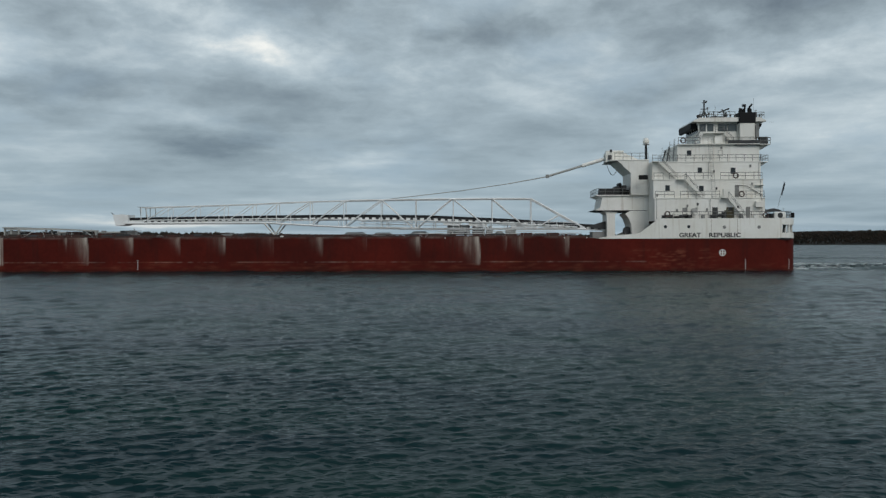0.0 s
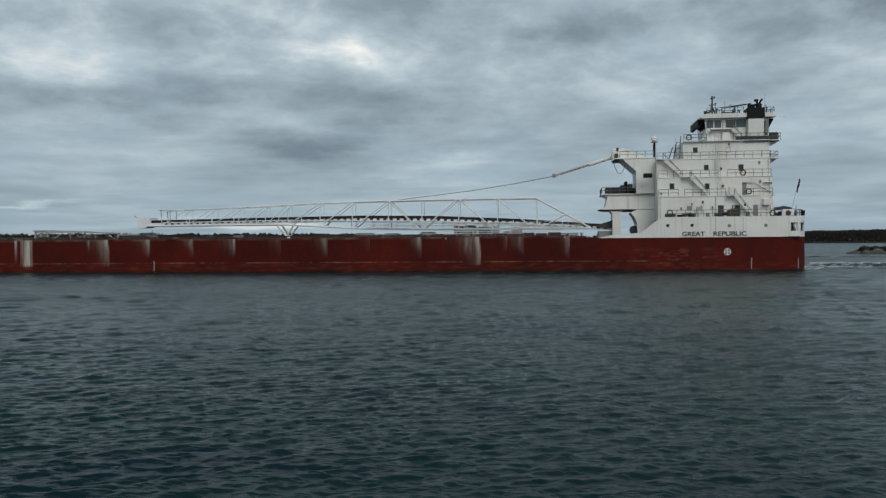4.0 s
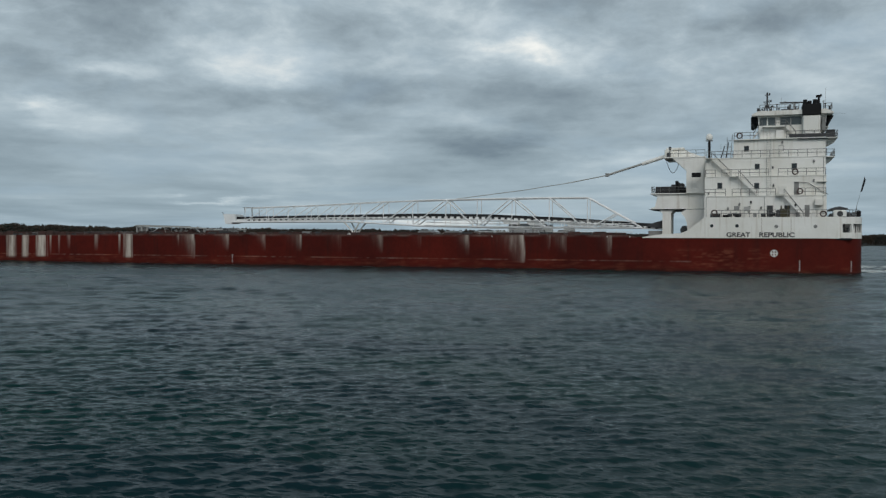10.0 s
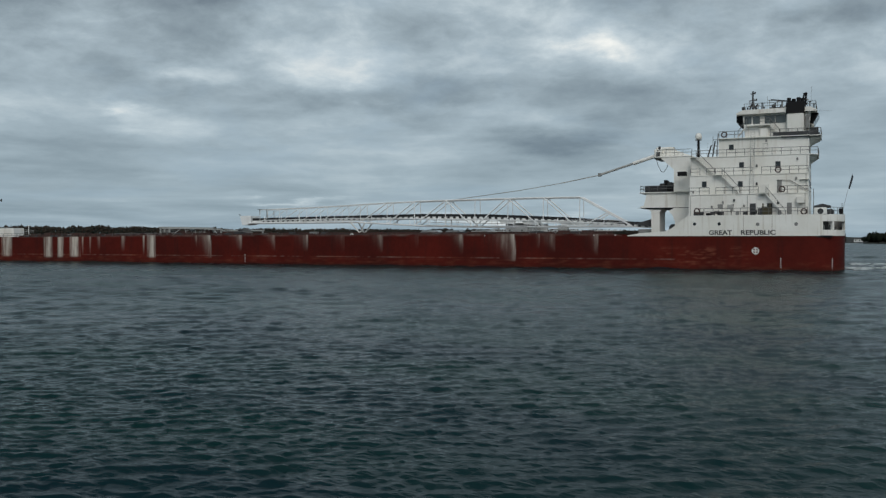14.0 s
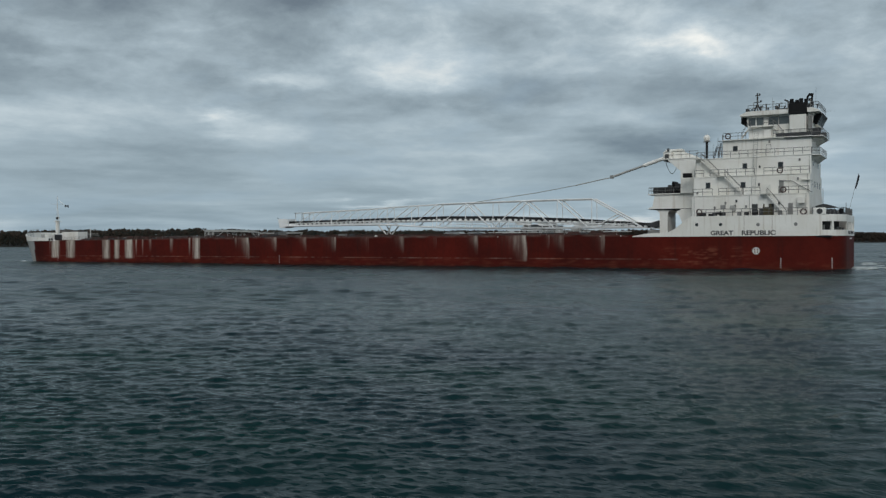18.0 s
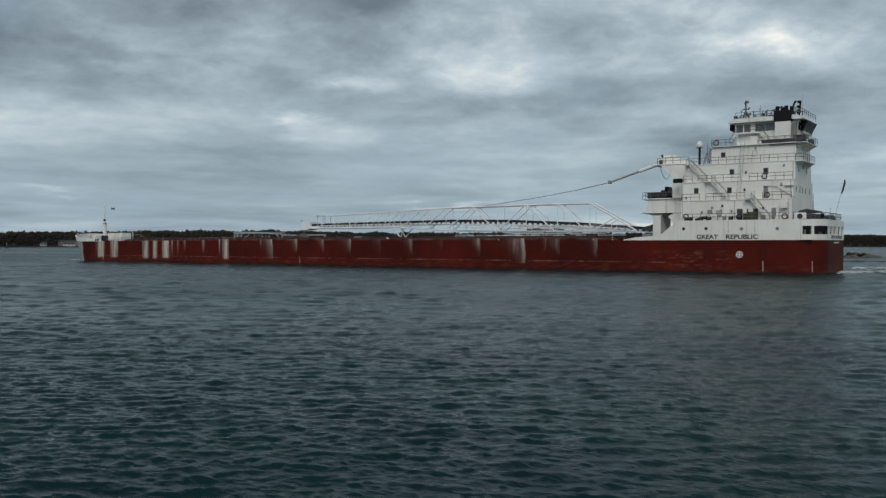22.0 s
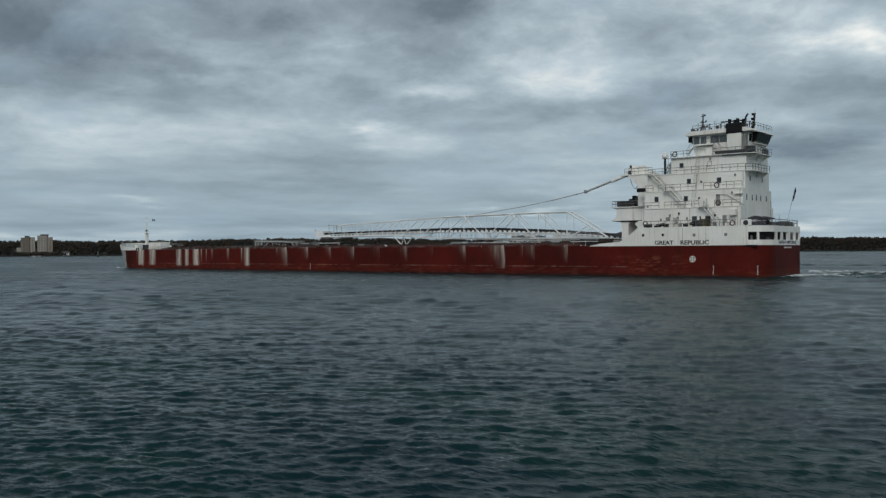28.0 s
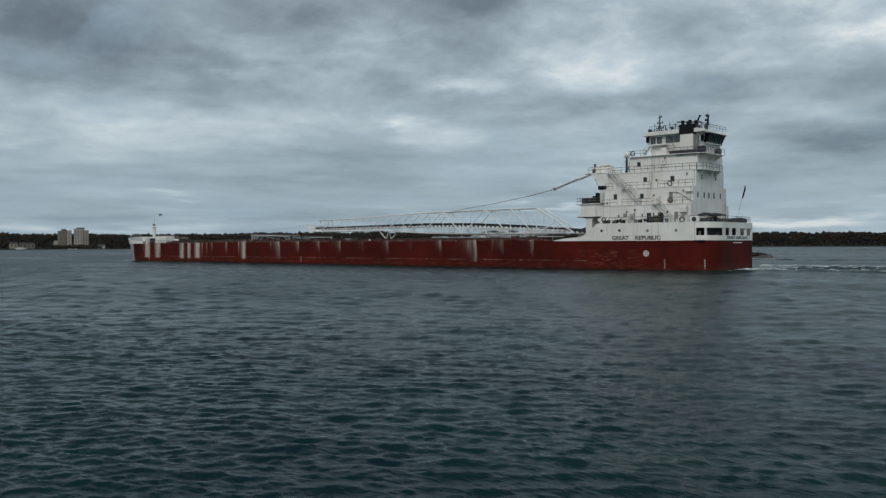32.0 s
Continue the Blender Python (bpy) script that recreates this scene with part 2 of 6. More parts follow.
def water_material():
    m = bpy.data.materials.new("lake_water")
    m.use_nodes = True
    N, L = m.node_tree.nodes, m.node_tree.links
    b = N["Principled BSDF"]
    b.inputs["Base Color"].default_value = (0.0052, 0.029, 0.037, 1)
    b.inputs["Roughness"].default_value, b.inputs["IOR"].default_value = 0.23, 1.333
    b.inputs["Specular IOR Level"].default_value = 0.132
    tc = N.new("ShaderNodeTexCoord")
    mp = N.new("ShaderNodeMapping")
    mp.inputs["Scale"].default_value = (0.5, 1.0, 1.0)
    mp.inputs["Rotation"].default_value = (0, 0, 0.06)
    L.new(tc.outputs["Object"], mp.inputs["Vector"])
    h = None
    for s, d, k in ((3.2, 3, 0.10), (9.0, 3, 0.05)):
        n = N.new("ShaderNodeTexNoise")
        n.inputs["Scale"].default_value, n.inputs["Detail"].default_value, n.inputs["Distortion"].default_value = s, d, 0.3
        L.new(mp.outputs[0], n.inputs["Vector"])
        mu = N.new("ShaderNodeMath")
        mu.operation = "MULTIPLY"
        mu.inputs[1].default_value = k
        L.new(n.outputs["Fac"], mu.inputs[0])
        if h is None:
            h = mu.outputs[0]
        else:
            ad = N.new("ShaderNodeMath")
            L.new(h, ad.inputs[0])
            L.new(mu.outputs[0], ad.inputs[1])
            h = ad.outputs[0]
    # weed-green and deeper blue patches
    tint = N.new("ShaderNodeTexNoise")
    tint.inputs["Scale"].default_value, tint.inputs["Detail"].default_value = 0.11, 4
    L.new(mp.outputs[0], tint.inputs["Vector"])
    tr = N.new("ShaderNodeValToRGB")
    tr.color_ramp.elements[0].position, tr.color_ramp.elements[0].color = 0.36, (0.0024, 0.0165, 0.0222, 1)
    tr.color_ramp.elements[1].position, tr.color_ramp.elements[1].color = 0.64, (0.0036, 0.0270, 0.0230, 1)
    L.new(tint.outputs["Fac"], tr.inputs[0])
    L.new(tr.outputs[0], b.inputs["Base Color"])
    # breezes ruffle the surface in broad patches
    gust = N.new("ShaderNodeTexNoise")
    gust.inputs["Scale"].default_value, gust.inputs["Detail"].default_value = 0.035, 5
    L.new(mp.outputs[0], gust.inputs["Vector"])
    gr = N.new("ShaderNodeMapRange")
    gr.inputs[1].default_value, gr.inputs[2].default_value, gr.inputs[3].default_value, gr.inputs[4].default_value = 0.35, 0.65, 0.17, 0.26
    L.new(gust.outputs["Fac"], gr.inputs[0])
    # the open lake is rougher than the lee of the bank
    far, fr, sm = N.new("ShaderNodeVectorMath"), N.new("ShaderNodeMapRange"), N.new("ShaderNodeMath")
    far.operation = "LENGTH"
    fr.inputs[1].default_value, fr.inputs[2].default_value, fr.inputs[3].default_value, fr.inputs[4].default_value = 60.0, 210.0, 0.0, 0.08
    L.new(tc.outputs["Object"], far.inputs[0])
    L.new(far.outputs["Value"], fr.inputs[0])
    L.new(fr.outputs[0], sm.inputs[0])
    L.new(gr.outputs[0], sm.inputs[1])
    L.new(sm.outputs[0], b.inputs["Roughness"])
    bp = N.new("ShaderNodeBump")
    bp.inputs["Strength"].default_value, bp.inputs["Distance"].default_value = 1.0, 0.5
    L.new(h, bp.inputs["Height"])
    L.new(bp.outputs[0], b.inputs["Normal"])
    return m


WATER = water_material()

# ---- building tools ----
def part(name, bm, mat, parent=None, label="", smooth=False):
    me = bpy.data.meshes.new(name)
    bm.to_mesh(me)
    bm.free()
    if smooth:
        me.shade_smooth()
    for m in mat if isinstance(mat, (list, tuple)) else (mat,):
        me.materials.append(m)
    ob = new(name, me)
    if parent is not None:
        ob.parent = parent
    if label:
        ob["label"] = label
    return ob


def again(ob, parent, m=None):
    """Another object on the same mesh."""
    o = new(ob.name.split(".")[0], ob.data)
    o.parent = parent
    o.matrix_basis = m or ob.matrix_basis
    return o


def box(bm, x0, x1, y0, y1, z0, z1):
    v = [bm.verts.new((x, y, z)) for z in (z0, z1) for x, y in ((x0, y0), (x1, y0), (x1, y1), (x0, y1))]
    for f in ((3, 2, 1, 0), (4, 5, 6, 7), (0, 1, 5, 4), (1, 2, 6, 5), (2, 3, 7, 6), (3, 0, 4, 7)):
        bm.faces.new([v[i] for i in f])
    return v


def boxes(*list_):
    bm = bmesh.new()
    for b in list_:
        box(bm, *b)
    return bm


def rod(bm, a, b, r, sides=6):
    """A closed round bar from a to b."""
    a, b = Vector(a), Vector(b)
    q = (b - a).to_track_quat("Z", "Y")
    ends = []
    for p in (a, b):
        ends.append([bm.verts.new(p + q @ Vector((r * math.cos(2 * math.pi * i / sides), r * math.sin(2 * math.pi * i / sides), 0))) for i in range(sides)])
    for i in range(sides):
        j = (i + 1) % sides
        bm.faces.new((ends[0][i], ends[0][j], ends[1][j], ends[1][i]))
    bm.faces.new(ends[0][::-1])
    bm.faces.new(ends[1])


def rods(r, *pairs, sides=6):
    bm = bmesh.new()
    for a, b in pairs:
        rod(bm, a, b, r, sides)
    return bm


def prism(bm, outline, lo, hi, axis="y"):
    """An outline of two coordinates pushed along an axis."""
    def at(u, v, w):
        return (u, w, v) if axis == "y" else (u, v, w) if axis == "z" else (w, u, v)
    a = [bm.verts.new(at(u, v, lo)) for u, v in outline]
    b = [bm.verts.new(at(u, v, hi)) for u, v in outline]
    n = len(outline)
    for i in range(n):
        bm.faces.new((a[i], a[(i + 1) % n], b[(i + 1) % n], b[i]))
    bm.faces.new(a[::-1])
    bm.faces.new(b)
    bmesh.ops.recalc_face_normals(bm, faces=bm.faces)


def solid(outline, lo, hi, axis="y", bevel=0.0):
    bm = bmesh.new()
    prism(bm, outline, lo, hi, axis)
    if bevel:
        bmesh.ops.bevel(bm, geom=bm.edges[:], offset=bevel, segments=1, affect="EDGES")
    return bm


def ring(r, tube, n=20, k=8):
    bm = bmesh.new()
    loops = []
    for i in range(n):
        a = 2 * math.pi * i / n
        loops.append([bm.verts.new(((r + tube * math.cos(2 * math.pi * j / k)) * math.cos(a), tube * math.sin(2 * math.pi * j / k), (r + tube * math.cos(2 * math.pi * j / k)) * math.sin(a))) for j in range(k)])
    for i in range(n):
        for j in range(k):
            bm.faces.new((loops[i][j], loops[(i + 1) % n][j], loops[(i + 1) % n][(j + 1) % k], loops[i][(j + 1) % k]))
    bmesh.ops.recalc_face_normals(bm, faces=bm.faces)
    return bm


def lathe(profile, n=16):
    """Rings of (radius, height) about z."""
    bm = bmesh.new()
    loops = [[bm.verts.new((r * math.cos(2 * math.pi * i / n), r * math.sin(2 * math.pi * i / n), z)) for i in range(n)] for r, z in profile]
    for a, b in zip(loops, loops[1:]):
        for i in range(n):
            bm.faces.new((a[i], a[(i + 1) % n], b[(i + 1) % n], b[i]))
    bm.faces.new(loops[0][::-1])
    bm.faces.new(loops[-1])
    return bm


def mesh_from(name, verts, faces, mat, smooth=False):
    me = bpy.data.meshes.new(name)
    me.from_pydata(verts, [], faces)
    if smooth:
        me.shade_smooth()
    for m in mat if isinstance(mat, (list, tuple)) else (mat,):
        me.materials.append(m)
    return me

# ---- water ----
def lake():
    rng = np.random.default_rng(3)
    ang = np.concatenate([np.radians(np.linspace(-180, -74, 24)[:-1]), np.radians(np.arange(-74, 32, 0.125)), np.radians(np.linspace(32, 180, 34))])
    inv = np.linspace(1 / 12.0, 1 / 420.0, 700)
    rad = np.concatenate([[0.02, 2.0, 5.0, 8.0], 1 / inv, [520, 700, 1000, 1600, 2600, 4900]])
    R, A = np.meshgrid(rad, ang, indexing="ij")
    X, Y = R * np.sin(A), R * np.cos(A)
    step = np.maximum(np.gradient(R, axis=0), 0.0011 * R)
    Z = np.zeros_like(X)
    # wind waves from a hand's width to a few metres, crests across the line of sight
    for i in range(150):
        lam = 0.13 * (1.25 / 0.13) ** rng.random()
        way = radians(295) + rng.normal(0, 0.44)
        k = 2 * math.pi / lam
        ph = k * (X * math.cos(way) + Y * math.sin(way)) + rng.random() * 6.28
        keep = np.clip((lam / step - 0.5) / 1.0, 0, 1)
        Z += 0.0035 * lam * keep * (np.sin(ph) - 0.35 * np.sin(2 * ph))
    # longer, short-crested waves that still tell apart further out
    out = np.clip((R - 16) / 70, 0.12, 1)
    for i in range(60):
        lam = 1.25 * (4.6 / 1.25) ** rng.random()
        way = radians(295) + rng.normal(0, 0.6)
        k = 2 * math.pi / lam
        ph = k * (X * math.cos(way) + Y * math.sin(way)) + rng.random() * 6.28
        keep = np.clip((lam / step - 0.5) / 1.0, 0, 1)
        Z += 0.0036 * lam * out * keep * np.sin(ph)
    # a chop in mid-lake
    out = np.clip((R - 75) / 60, 0, 1)
    for i in range(36):
        lam = 3.6 * (8.0 / 3.6) ** rng.random()
        way = radians(284) + rng.normal(0, 0.8)
        k = 2 * math.pi / lam
        ph = k * (X * math.cos(way) + Y * math.sin(way)) + rng.random() * 6.28
        Z += 0.0034 * lam * out * np.sin(ph)
    calm = np.clip((R - 1.9) / 4, 0, 1) * np.clip((400 - R) / 200, 0, 1)
    Z *= calm
    nr, na = R.shape
    idx = np.arange(nr * na).reshape(nr, na)
    q = np.stack([idx[:-1, :-1], idx[:-1, 1:], idx[1:, 1:], idx[1:, :-1]], -1).reshape(-1, 4)
    me = bpy.data.meshes.new("water")
    me.vertices.add(nr * na)
    me.vertices.foreach_set("co", np.stack([X, Y, Z], -1).astype(np.float32).ravel())
    me.loops.add(q.size)
    me.loops.foreach_set("vertex_index", q[:, ::-1].astype(np.int32).ravel())
    me.polygons.add(len(q))
    me.polygons.foreach_set("loop_start", np.arange(0, q.size, 4, dtype=np.int32))
    me.update(calc_edges=True)
    me.validate()
    me.shade_smooth()
    me.materials.append(WATER)
    return tagged(new("water", me), "dark teal lake water with small wind waves", "water", kind="structure")


water = lake()

# ---- the ship ----
LENGTH, HALF, DECK = 197.0, 10.35, 5.25
ship = tagged(new("cargo_ship"), "long red-hulled lake freighter with white stern deckhouse, under way", "ship")


def stern_outline(n=40):
    """Near side, round quarter, transom and far quarter, in plan."""
    ax, by, x1 = 3.8, 4.6, 0.8
    near = [(x1 - ax + ax * math.sin(math.pi / 2 * k / n), -(HALF - by) - by * math.cos(math.pi / 2 * k / n)) for k in range(n + 1)]
    flat = [(x1, y) for y in np.linspace(-(HALF - by), HALF - by, 22)[1:-1]]
    return near + flat + [(x, -y) for x, y in near[::-1]]


def bow_outline(n=36):
    a = 12.0
    x0 = -LENGTH + a
    near = []
    for k in range(1, n + 1):
        f = math.pi / 2 * k / n
        near.append((x0 - a * math.sin(f) ** 0.95, -HALF * math.cos(f) ** 0.85 if k < n else 0.0))
    return near


def lerp_table(x, table):
    return float(np.interp(x, [p[0] for p in table], [p[1] for p in table]))


# pale streaks down the side: position, half width, strength, lower end
STREAKS = [
    (-179.2, 1.7, 0.95, 1.3), (-173.2, 1.6, 0.95, 1.3), (-160.4, 1.4, 0.95, 1.2), (-156.9, 1.0, 0.95, 1.2), (-152.6, 1.6, 0.95, 1.3),
    (-150.2, 0.35, 0.7, 1.3), (-148.0, 0.3, 0.6, 1.4), (-145.6, 0.5, 0.25, 2.5), (-138.8, 0.7, 0.3, 2.2), (-133.2, 0.3, 0.7, 1.5), (-131.0, 1.1, 0.95, 1.3),
    (-119.6, 0.25, 0.4, 3.0), (-116.3, 0.9, 0.95, 1.4), (-108.9, 0.9, 0.55, 2.4), (-100.8, 0.6, 0.42, 2.4), (-93.6, 1.0, 0.42, 2.4),
    (-85.5, 0.9, 0.28, 2.2), (-77.4, 0.9, 0.34, 2.2), (-69.9, 0.7, 0.10, 3.0), (-61.2, 0.75, 0.5, 2.0), (-51.7, 1.1, 0.9, 1.3), (-53.4, 0.7, 0.4, 2.0),
    (-46.9, 0.4, 0.25, 3.0), (-44.6, 0.9, 0.36, 2.4), (-36.9, 0.6, 0.62, 1.9),
]


def a_low(x):
    return noise.noise((x * 0.4, 15.0, 0.0))


def build_hull():
    straight = list(np.arange(-3.4, -LENGTH + 12.2, -0.16))
    ring_ = stern_outline()[:41][::-1] + [(x, -HALF) for x in straight] + bow_outline()
    far = [(x, -y) for x, y in ring_[::-1]][1:]
    keep = [p for i, p in enumerate(far) if p[0] > -4 or p[0] < -LENGTH + 12.5 or i % 40 == 0]
    loop = ring_ + keep
    zs = [-1.0, -0.3, 0.0, 0.3, 0.6, 0.9, 1.2, 1.4, 1.55, 1.7, 1.9, 2.1, 2.3, 2.5, 2.7, 2.9, 3.1, 3.3, 3.8, 4.3, 4.8, DECK]
    verts, streak, rust, grey, stain = [], [], [], [], []
    # the side goes on as a low fence round the main deck: its top, inner edge and foot
    levels = [(z, None) for z in zs] + [(DECK, (1.0, 0.0)), (DECK, (1.0, 0.16)), (DECK, (0.0, 0.16))]
    for base, rim in levels:
        for x, y in loop:
            z = base
            if rim:
                z += rim[0] * lerp_table(x, [(-LENGTH + 18, 0.02), (-LENGTH + 20, 0.16), (-150, 0.16), (-132, 0.40), (-34, 0.42), (-32, 0.02)])
                y -= math.copysign(rim[1], y) if abs(y) > 1 else 0
            fore = max(0.0, min(1.0, (-LENGTH + 16 - x) / 16))
            xx = x + (DECK - z) * 0.42 * fore ** 1.5
            yy = y * (1 - 0.10 * fore * (DECK - z) / DECK)
            verts.append((xx, yy, z))
            s = 0.0
            if y < 0:
                for c, w, k, lo in STREAKS:
                    k = min(0.69, k * 1.35) if k < 0.6 else k
                    u = abs(x - c) / (w * 0.66)
                    if c > -125 and -0.8 * w < c - x < 5 * w:
                        # a sharp after edge, fading forward in a fan that narrows downwards
                        hgt = max(0.0, min(1.0, (z - lo) / (DECK - lo)))
                        inside = 0.55 * w - (x - c) + 0.5 * noise.noise((c, z * 0.5, 4.0))
                        n = noise.noise((x * 1.9, 3.1, z * 0.1)) + 0.6 * noise.noise((x * 5.0, 8.1, z * 0.15))
                        edge = max(0.0, 1 + inside / (0.22 if k > 0.7 else 0.6)) if inside < 0 else math.exp(-inside / (w * ((0.5 + 0.8 * hgt) if k > 0.7 else (0.4 + 0.45 * hgt))))
                        fall = min(1, max(0, (z - lo) / 0.4 + 1)) * (0.45 + 0.55 * hgt if k > 0.7 else hgt ** 1.2)
                        s = max(s, k * (1.15 if k > 0.7 else 0.9) * fall * edge * (0.8 + 0.6 * n))
                    elif c < -125 and u < 1.8:
                        n = (noise.noise((x * 2.6, 3.1, z * 0.05)) + 0.9 * noise.noise((x * 6.5, 8.1, z * 0.08))) * 0.5 + 0.5
                        soft = 0.35 if (x > c) and k > 0.7 else 0.45
                        hgt = max(0.0, (z - lo) / (DECK - lo))
                        fall = min(1, max(0, (z - lo) / 0.4 + 1)) * (0.9 + 0.1 * hgt if k > 0.7 else hgt ** 1.1)
                        s = max(s, k * fall * min(1, max(0, (1.3 - u * (0.85 + (0.05 if k > 0.7 else 0.35) * (1 - hgt)) + (n - 0.5) * 1.3) / (0.5 + soft))))
            if z > DECK + 0.1 and y < 0:
                s = max(s, 0.35 * max(0, 0.3 + noise.noise((x * 0.35, 9.0, 1.0))))
            if abs(z - 1.55) < 0.1 and -185 < x < -24 and y < 0:
                s = max(s, 0.3 * max(0, 0.2 + 0.9 * noise.noise((x * 0.22, 1.0, 5.0)) + 0.7 * noise.noise((x * 1.1, 2.0, 5.0))))
            streak.append(max(0.0, min(0.9, s)))
            # dark runs from the deck edge, and a band that darkens towards the water
            d = 0.75 * max(0, noise.noise((x * 0.8, 11.0, z * 0.12)) + 0.6 * noise.noise((x * 3.7, 12.0, z * 0.2)) - 0.12) * (0.35 + 0.65 * z / DECK)
            if z > 5.2:
                d = max(d, 0.15 + 0.5 * noise.noise((x * 0.6, 13.0, 0.0)))
            if z < 0.5:
                d = max(d, 0.75 * (0.5 - z) / 0.5 + 0.2 * a_low(x))
            stain.append(max(0.0, min(0.85, d)))
            a = noise.noise((x * 0.5, 7.0, z * 2.2))
            r = 0.0
            if abs(z - 1.55) < 0.12 and -180 < x < -30:
                r = 0.55 * max(0, 0.25 + noise.noise((x * 0.12, 1.0, 5.0)) * 1.6)
            if z < 1.3:
                r = max(r, 0.30 * max(0, a + 0.1))
            if -27 < x < -12 and 0.3 < z < 3.6:
                r = max(r, 0.9 * max(0, noise.noise((x * 0.4, 6.0, z * 4.5)) + 0.7 * noise.noise((x * 1.2, 2.0, z * 5)) - 0.06) * (1 - abs(x + 19.5) / 9))
            rust.append(max(0.0, min(0.75, r)))
            grey.append(0.95 if x < -LENGTH + 9.2 + (z - 3) * 0.1 else 0.0)
    n = len(loop)
    faces = [(i * n + j, i * n + (j + 1) % n, (i + 1) * n + (j + 1) % n, (i + 1) * n + j) for i in range(len(levels) - 1) for j in range(n)]
    faces = [f[::-1] for f in faces]
    faces.append(tuple(range(n))[::1])
    me = mesh_from("hull", verts, faces, HULL, smooth=False)
    for nm, data in (("streak", streak), ("rust", rust), ("bowgrey", grey), ("stain", stain)):
        me.attributes.new(nm, "FLOAT", "POINT").data.foreach_set("value", data)
    bm = bmesh.new()
    bm.from_mesh(me)
    bmesh.ops.recalc_face_normals(bm, faces=bm.faces)
    bm.to_mesh(me)
    bm.free()
    me.shade_smooth()
    me.set_sharp_from_angle(angle=radians(50))
    ob = new("hull", me)
    ob.parent = ship
    ob["label"] = "weathered red hull with pale streaks and rust scrapes"
    deck_me = mesh_from("main_deck", [(x, y * 0.995, DECK - 0.02) for x, y in loop], [tuple(range(n))], RUSTDECK)
    dk = new("main_deck", deck_me)
    dk.parent = ship
    return ob


hull = build_hull()


def stern_bulwark():
    """White raised stern side with its slanted fore end and the mooring openings round the quarter."""
    tops = [(-31.6, DECK + 0.12), (-29.5, 5.75), (-25.6, 6.02), (-24.6, 6.45), (-22.0, 8.5), (2, 8.5)]
    openings = [(9.75, 11.2), (11.5, 15.2), (16.2, 18.1), (19.0, 21.1), (22.6, 24.9), (25.6, 28.0)]
    near = [(x, -HALF) for x in [-31.6, -29.5, -25.6, -24.6, -22.0, -18, -15, -12, -9, -6, -3.6]]
    out = near + stern_outline(40) + [(x, HALF) for x in (-3.6, -9, -15, -22.0, -24.6, -25.6, -31.6)]
    dist, total = [], 0.0
    for i, p in enumerate(out):
        if i:
            total += math.dist(p, out[i - 1])
        dist.append(total - 19.6)
    cuts = sorted(set([round(v, 3) for o in openings for v in o] + [round(v, 3) for v in dist]))
    cuts = [c for i, c in enumerate(cuts) if i == 0 or c - cuts[i - 1] > 0.004]
    bm = bmesh.new()

    def at(s, z, inset):
        x, y = np.interp(s, dist, [p[0] for p in out]), np.interp(s, dist, [p[1] for p in out])
        k = 1 - inset / HALF
        return (float(x) - (inset if x > -3 else 0) , float(y) * k, z)

    for a, b in zip(cuts, cuts[1:]):
        mid = (a + b) / 2
        za, zb = (lerp_table(np.interp(s, dist, [p[0] for p in out]), tops) for s in (a, b))
        hole = any(lo < mid < hi for lo, hi in openings)
        spans = [(DECK, DECK, 6.15, 6.15), (7.45, 7.45, za, zb)] if hole else [(DECK, DECK, za, zb)]
        for la, lb, ha, hb in spans:
            v = [bm.verts.new(at(s, z, i)) for i in (-0.03, 0.22) for s, z in ((a, la), (b, lb), (b, hb), (a, ha))]
            for f in ((0, 1, 2, 3), (7, 6, 5, 4), (0, 4, 5, 1), (3, 2, 6, 7), (0, 3, 7, 4), (1, 5, 6, 2)):
                bm.faces.new([v[i] for i in f])
    bmesh.ops.remove_doubles(bm, verts=bm.verts, dist=0.003)
    bmesh.ops.recalc_face_normals(bm, faces=bm.faces)
    part("stern_bulwark", bm, WHITE, ship, "white raised stern plating with mooring openings")
    # deck inside the raised stern
    ob = part("poop_deck", solid([(-22, -HALF + 0.3), (-3.4, -HALF + 0.3), (0.3, -6), (0.3, 6), (-3.4, HALF - 0.3), (-22, HALF - 0.3)], 8.05, 8.2, "z"), RUSTDECK, ship)
    # dark wall and block added as the shade seen through the mooring openings
    part("mooring_shade_block", boxes((-4.6, -4.3, -9.8, 9.8, DECK, 8.05), (-4.2, -1.6, -6.8, 7.4, DECK, 8.04)), DARK, ship)


stern_bulwark()

# ---- fittings that come again and again ----
POST = bpy.data.meshes.new("post")
_bm = rods(0.04, ((0, 0, 0), (0, 0, 1.08)), sides=4)
_bm.to_mesh(POST)
_bm.free()
POST.materials.append(RAIL)


def railing(points, parent=None, gap=1.35, h=1.08, mat=None):
    """Two rails along points, with posts as pieces of their own."""
    def bar(k):
        bm = bmesh.new()
        for a, b in zip(points, points[1:]):
            rod(bm, Vector(a) + Vector((0, 0, h * k)), Vector(b) + Vector((0, 0, h * k)), 0.04, 4)
        return bm

    r = part("railing", bar(1.0), mat or RAIL, parent or ship)
    part("middle_rail", bar(0.52), mat or RAIL, r)
    for a, b in zip(points, points[1:]):
        a, b = Vector(a), Vector(b)
        n = max(1, round((b - a).length / gap))
        last = (b - Vector(points[-1])).length < 1e-6
        for i in range(n + 1 if last else n):
            p = new("post", POST)
            p.parent = r
            p.matrix_basis = Matrix.Translation(a.lerp(b, i / n)) @ Matrix.Diagonal((1, 1, h / 1.08, 1))
    return r


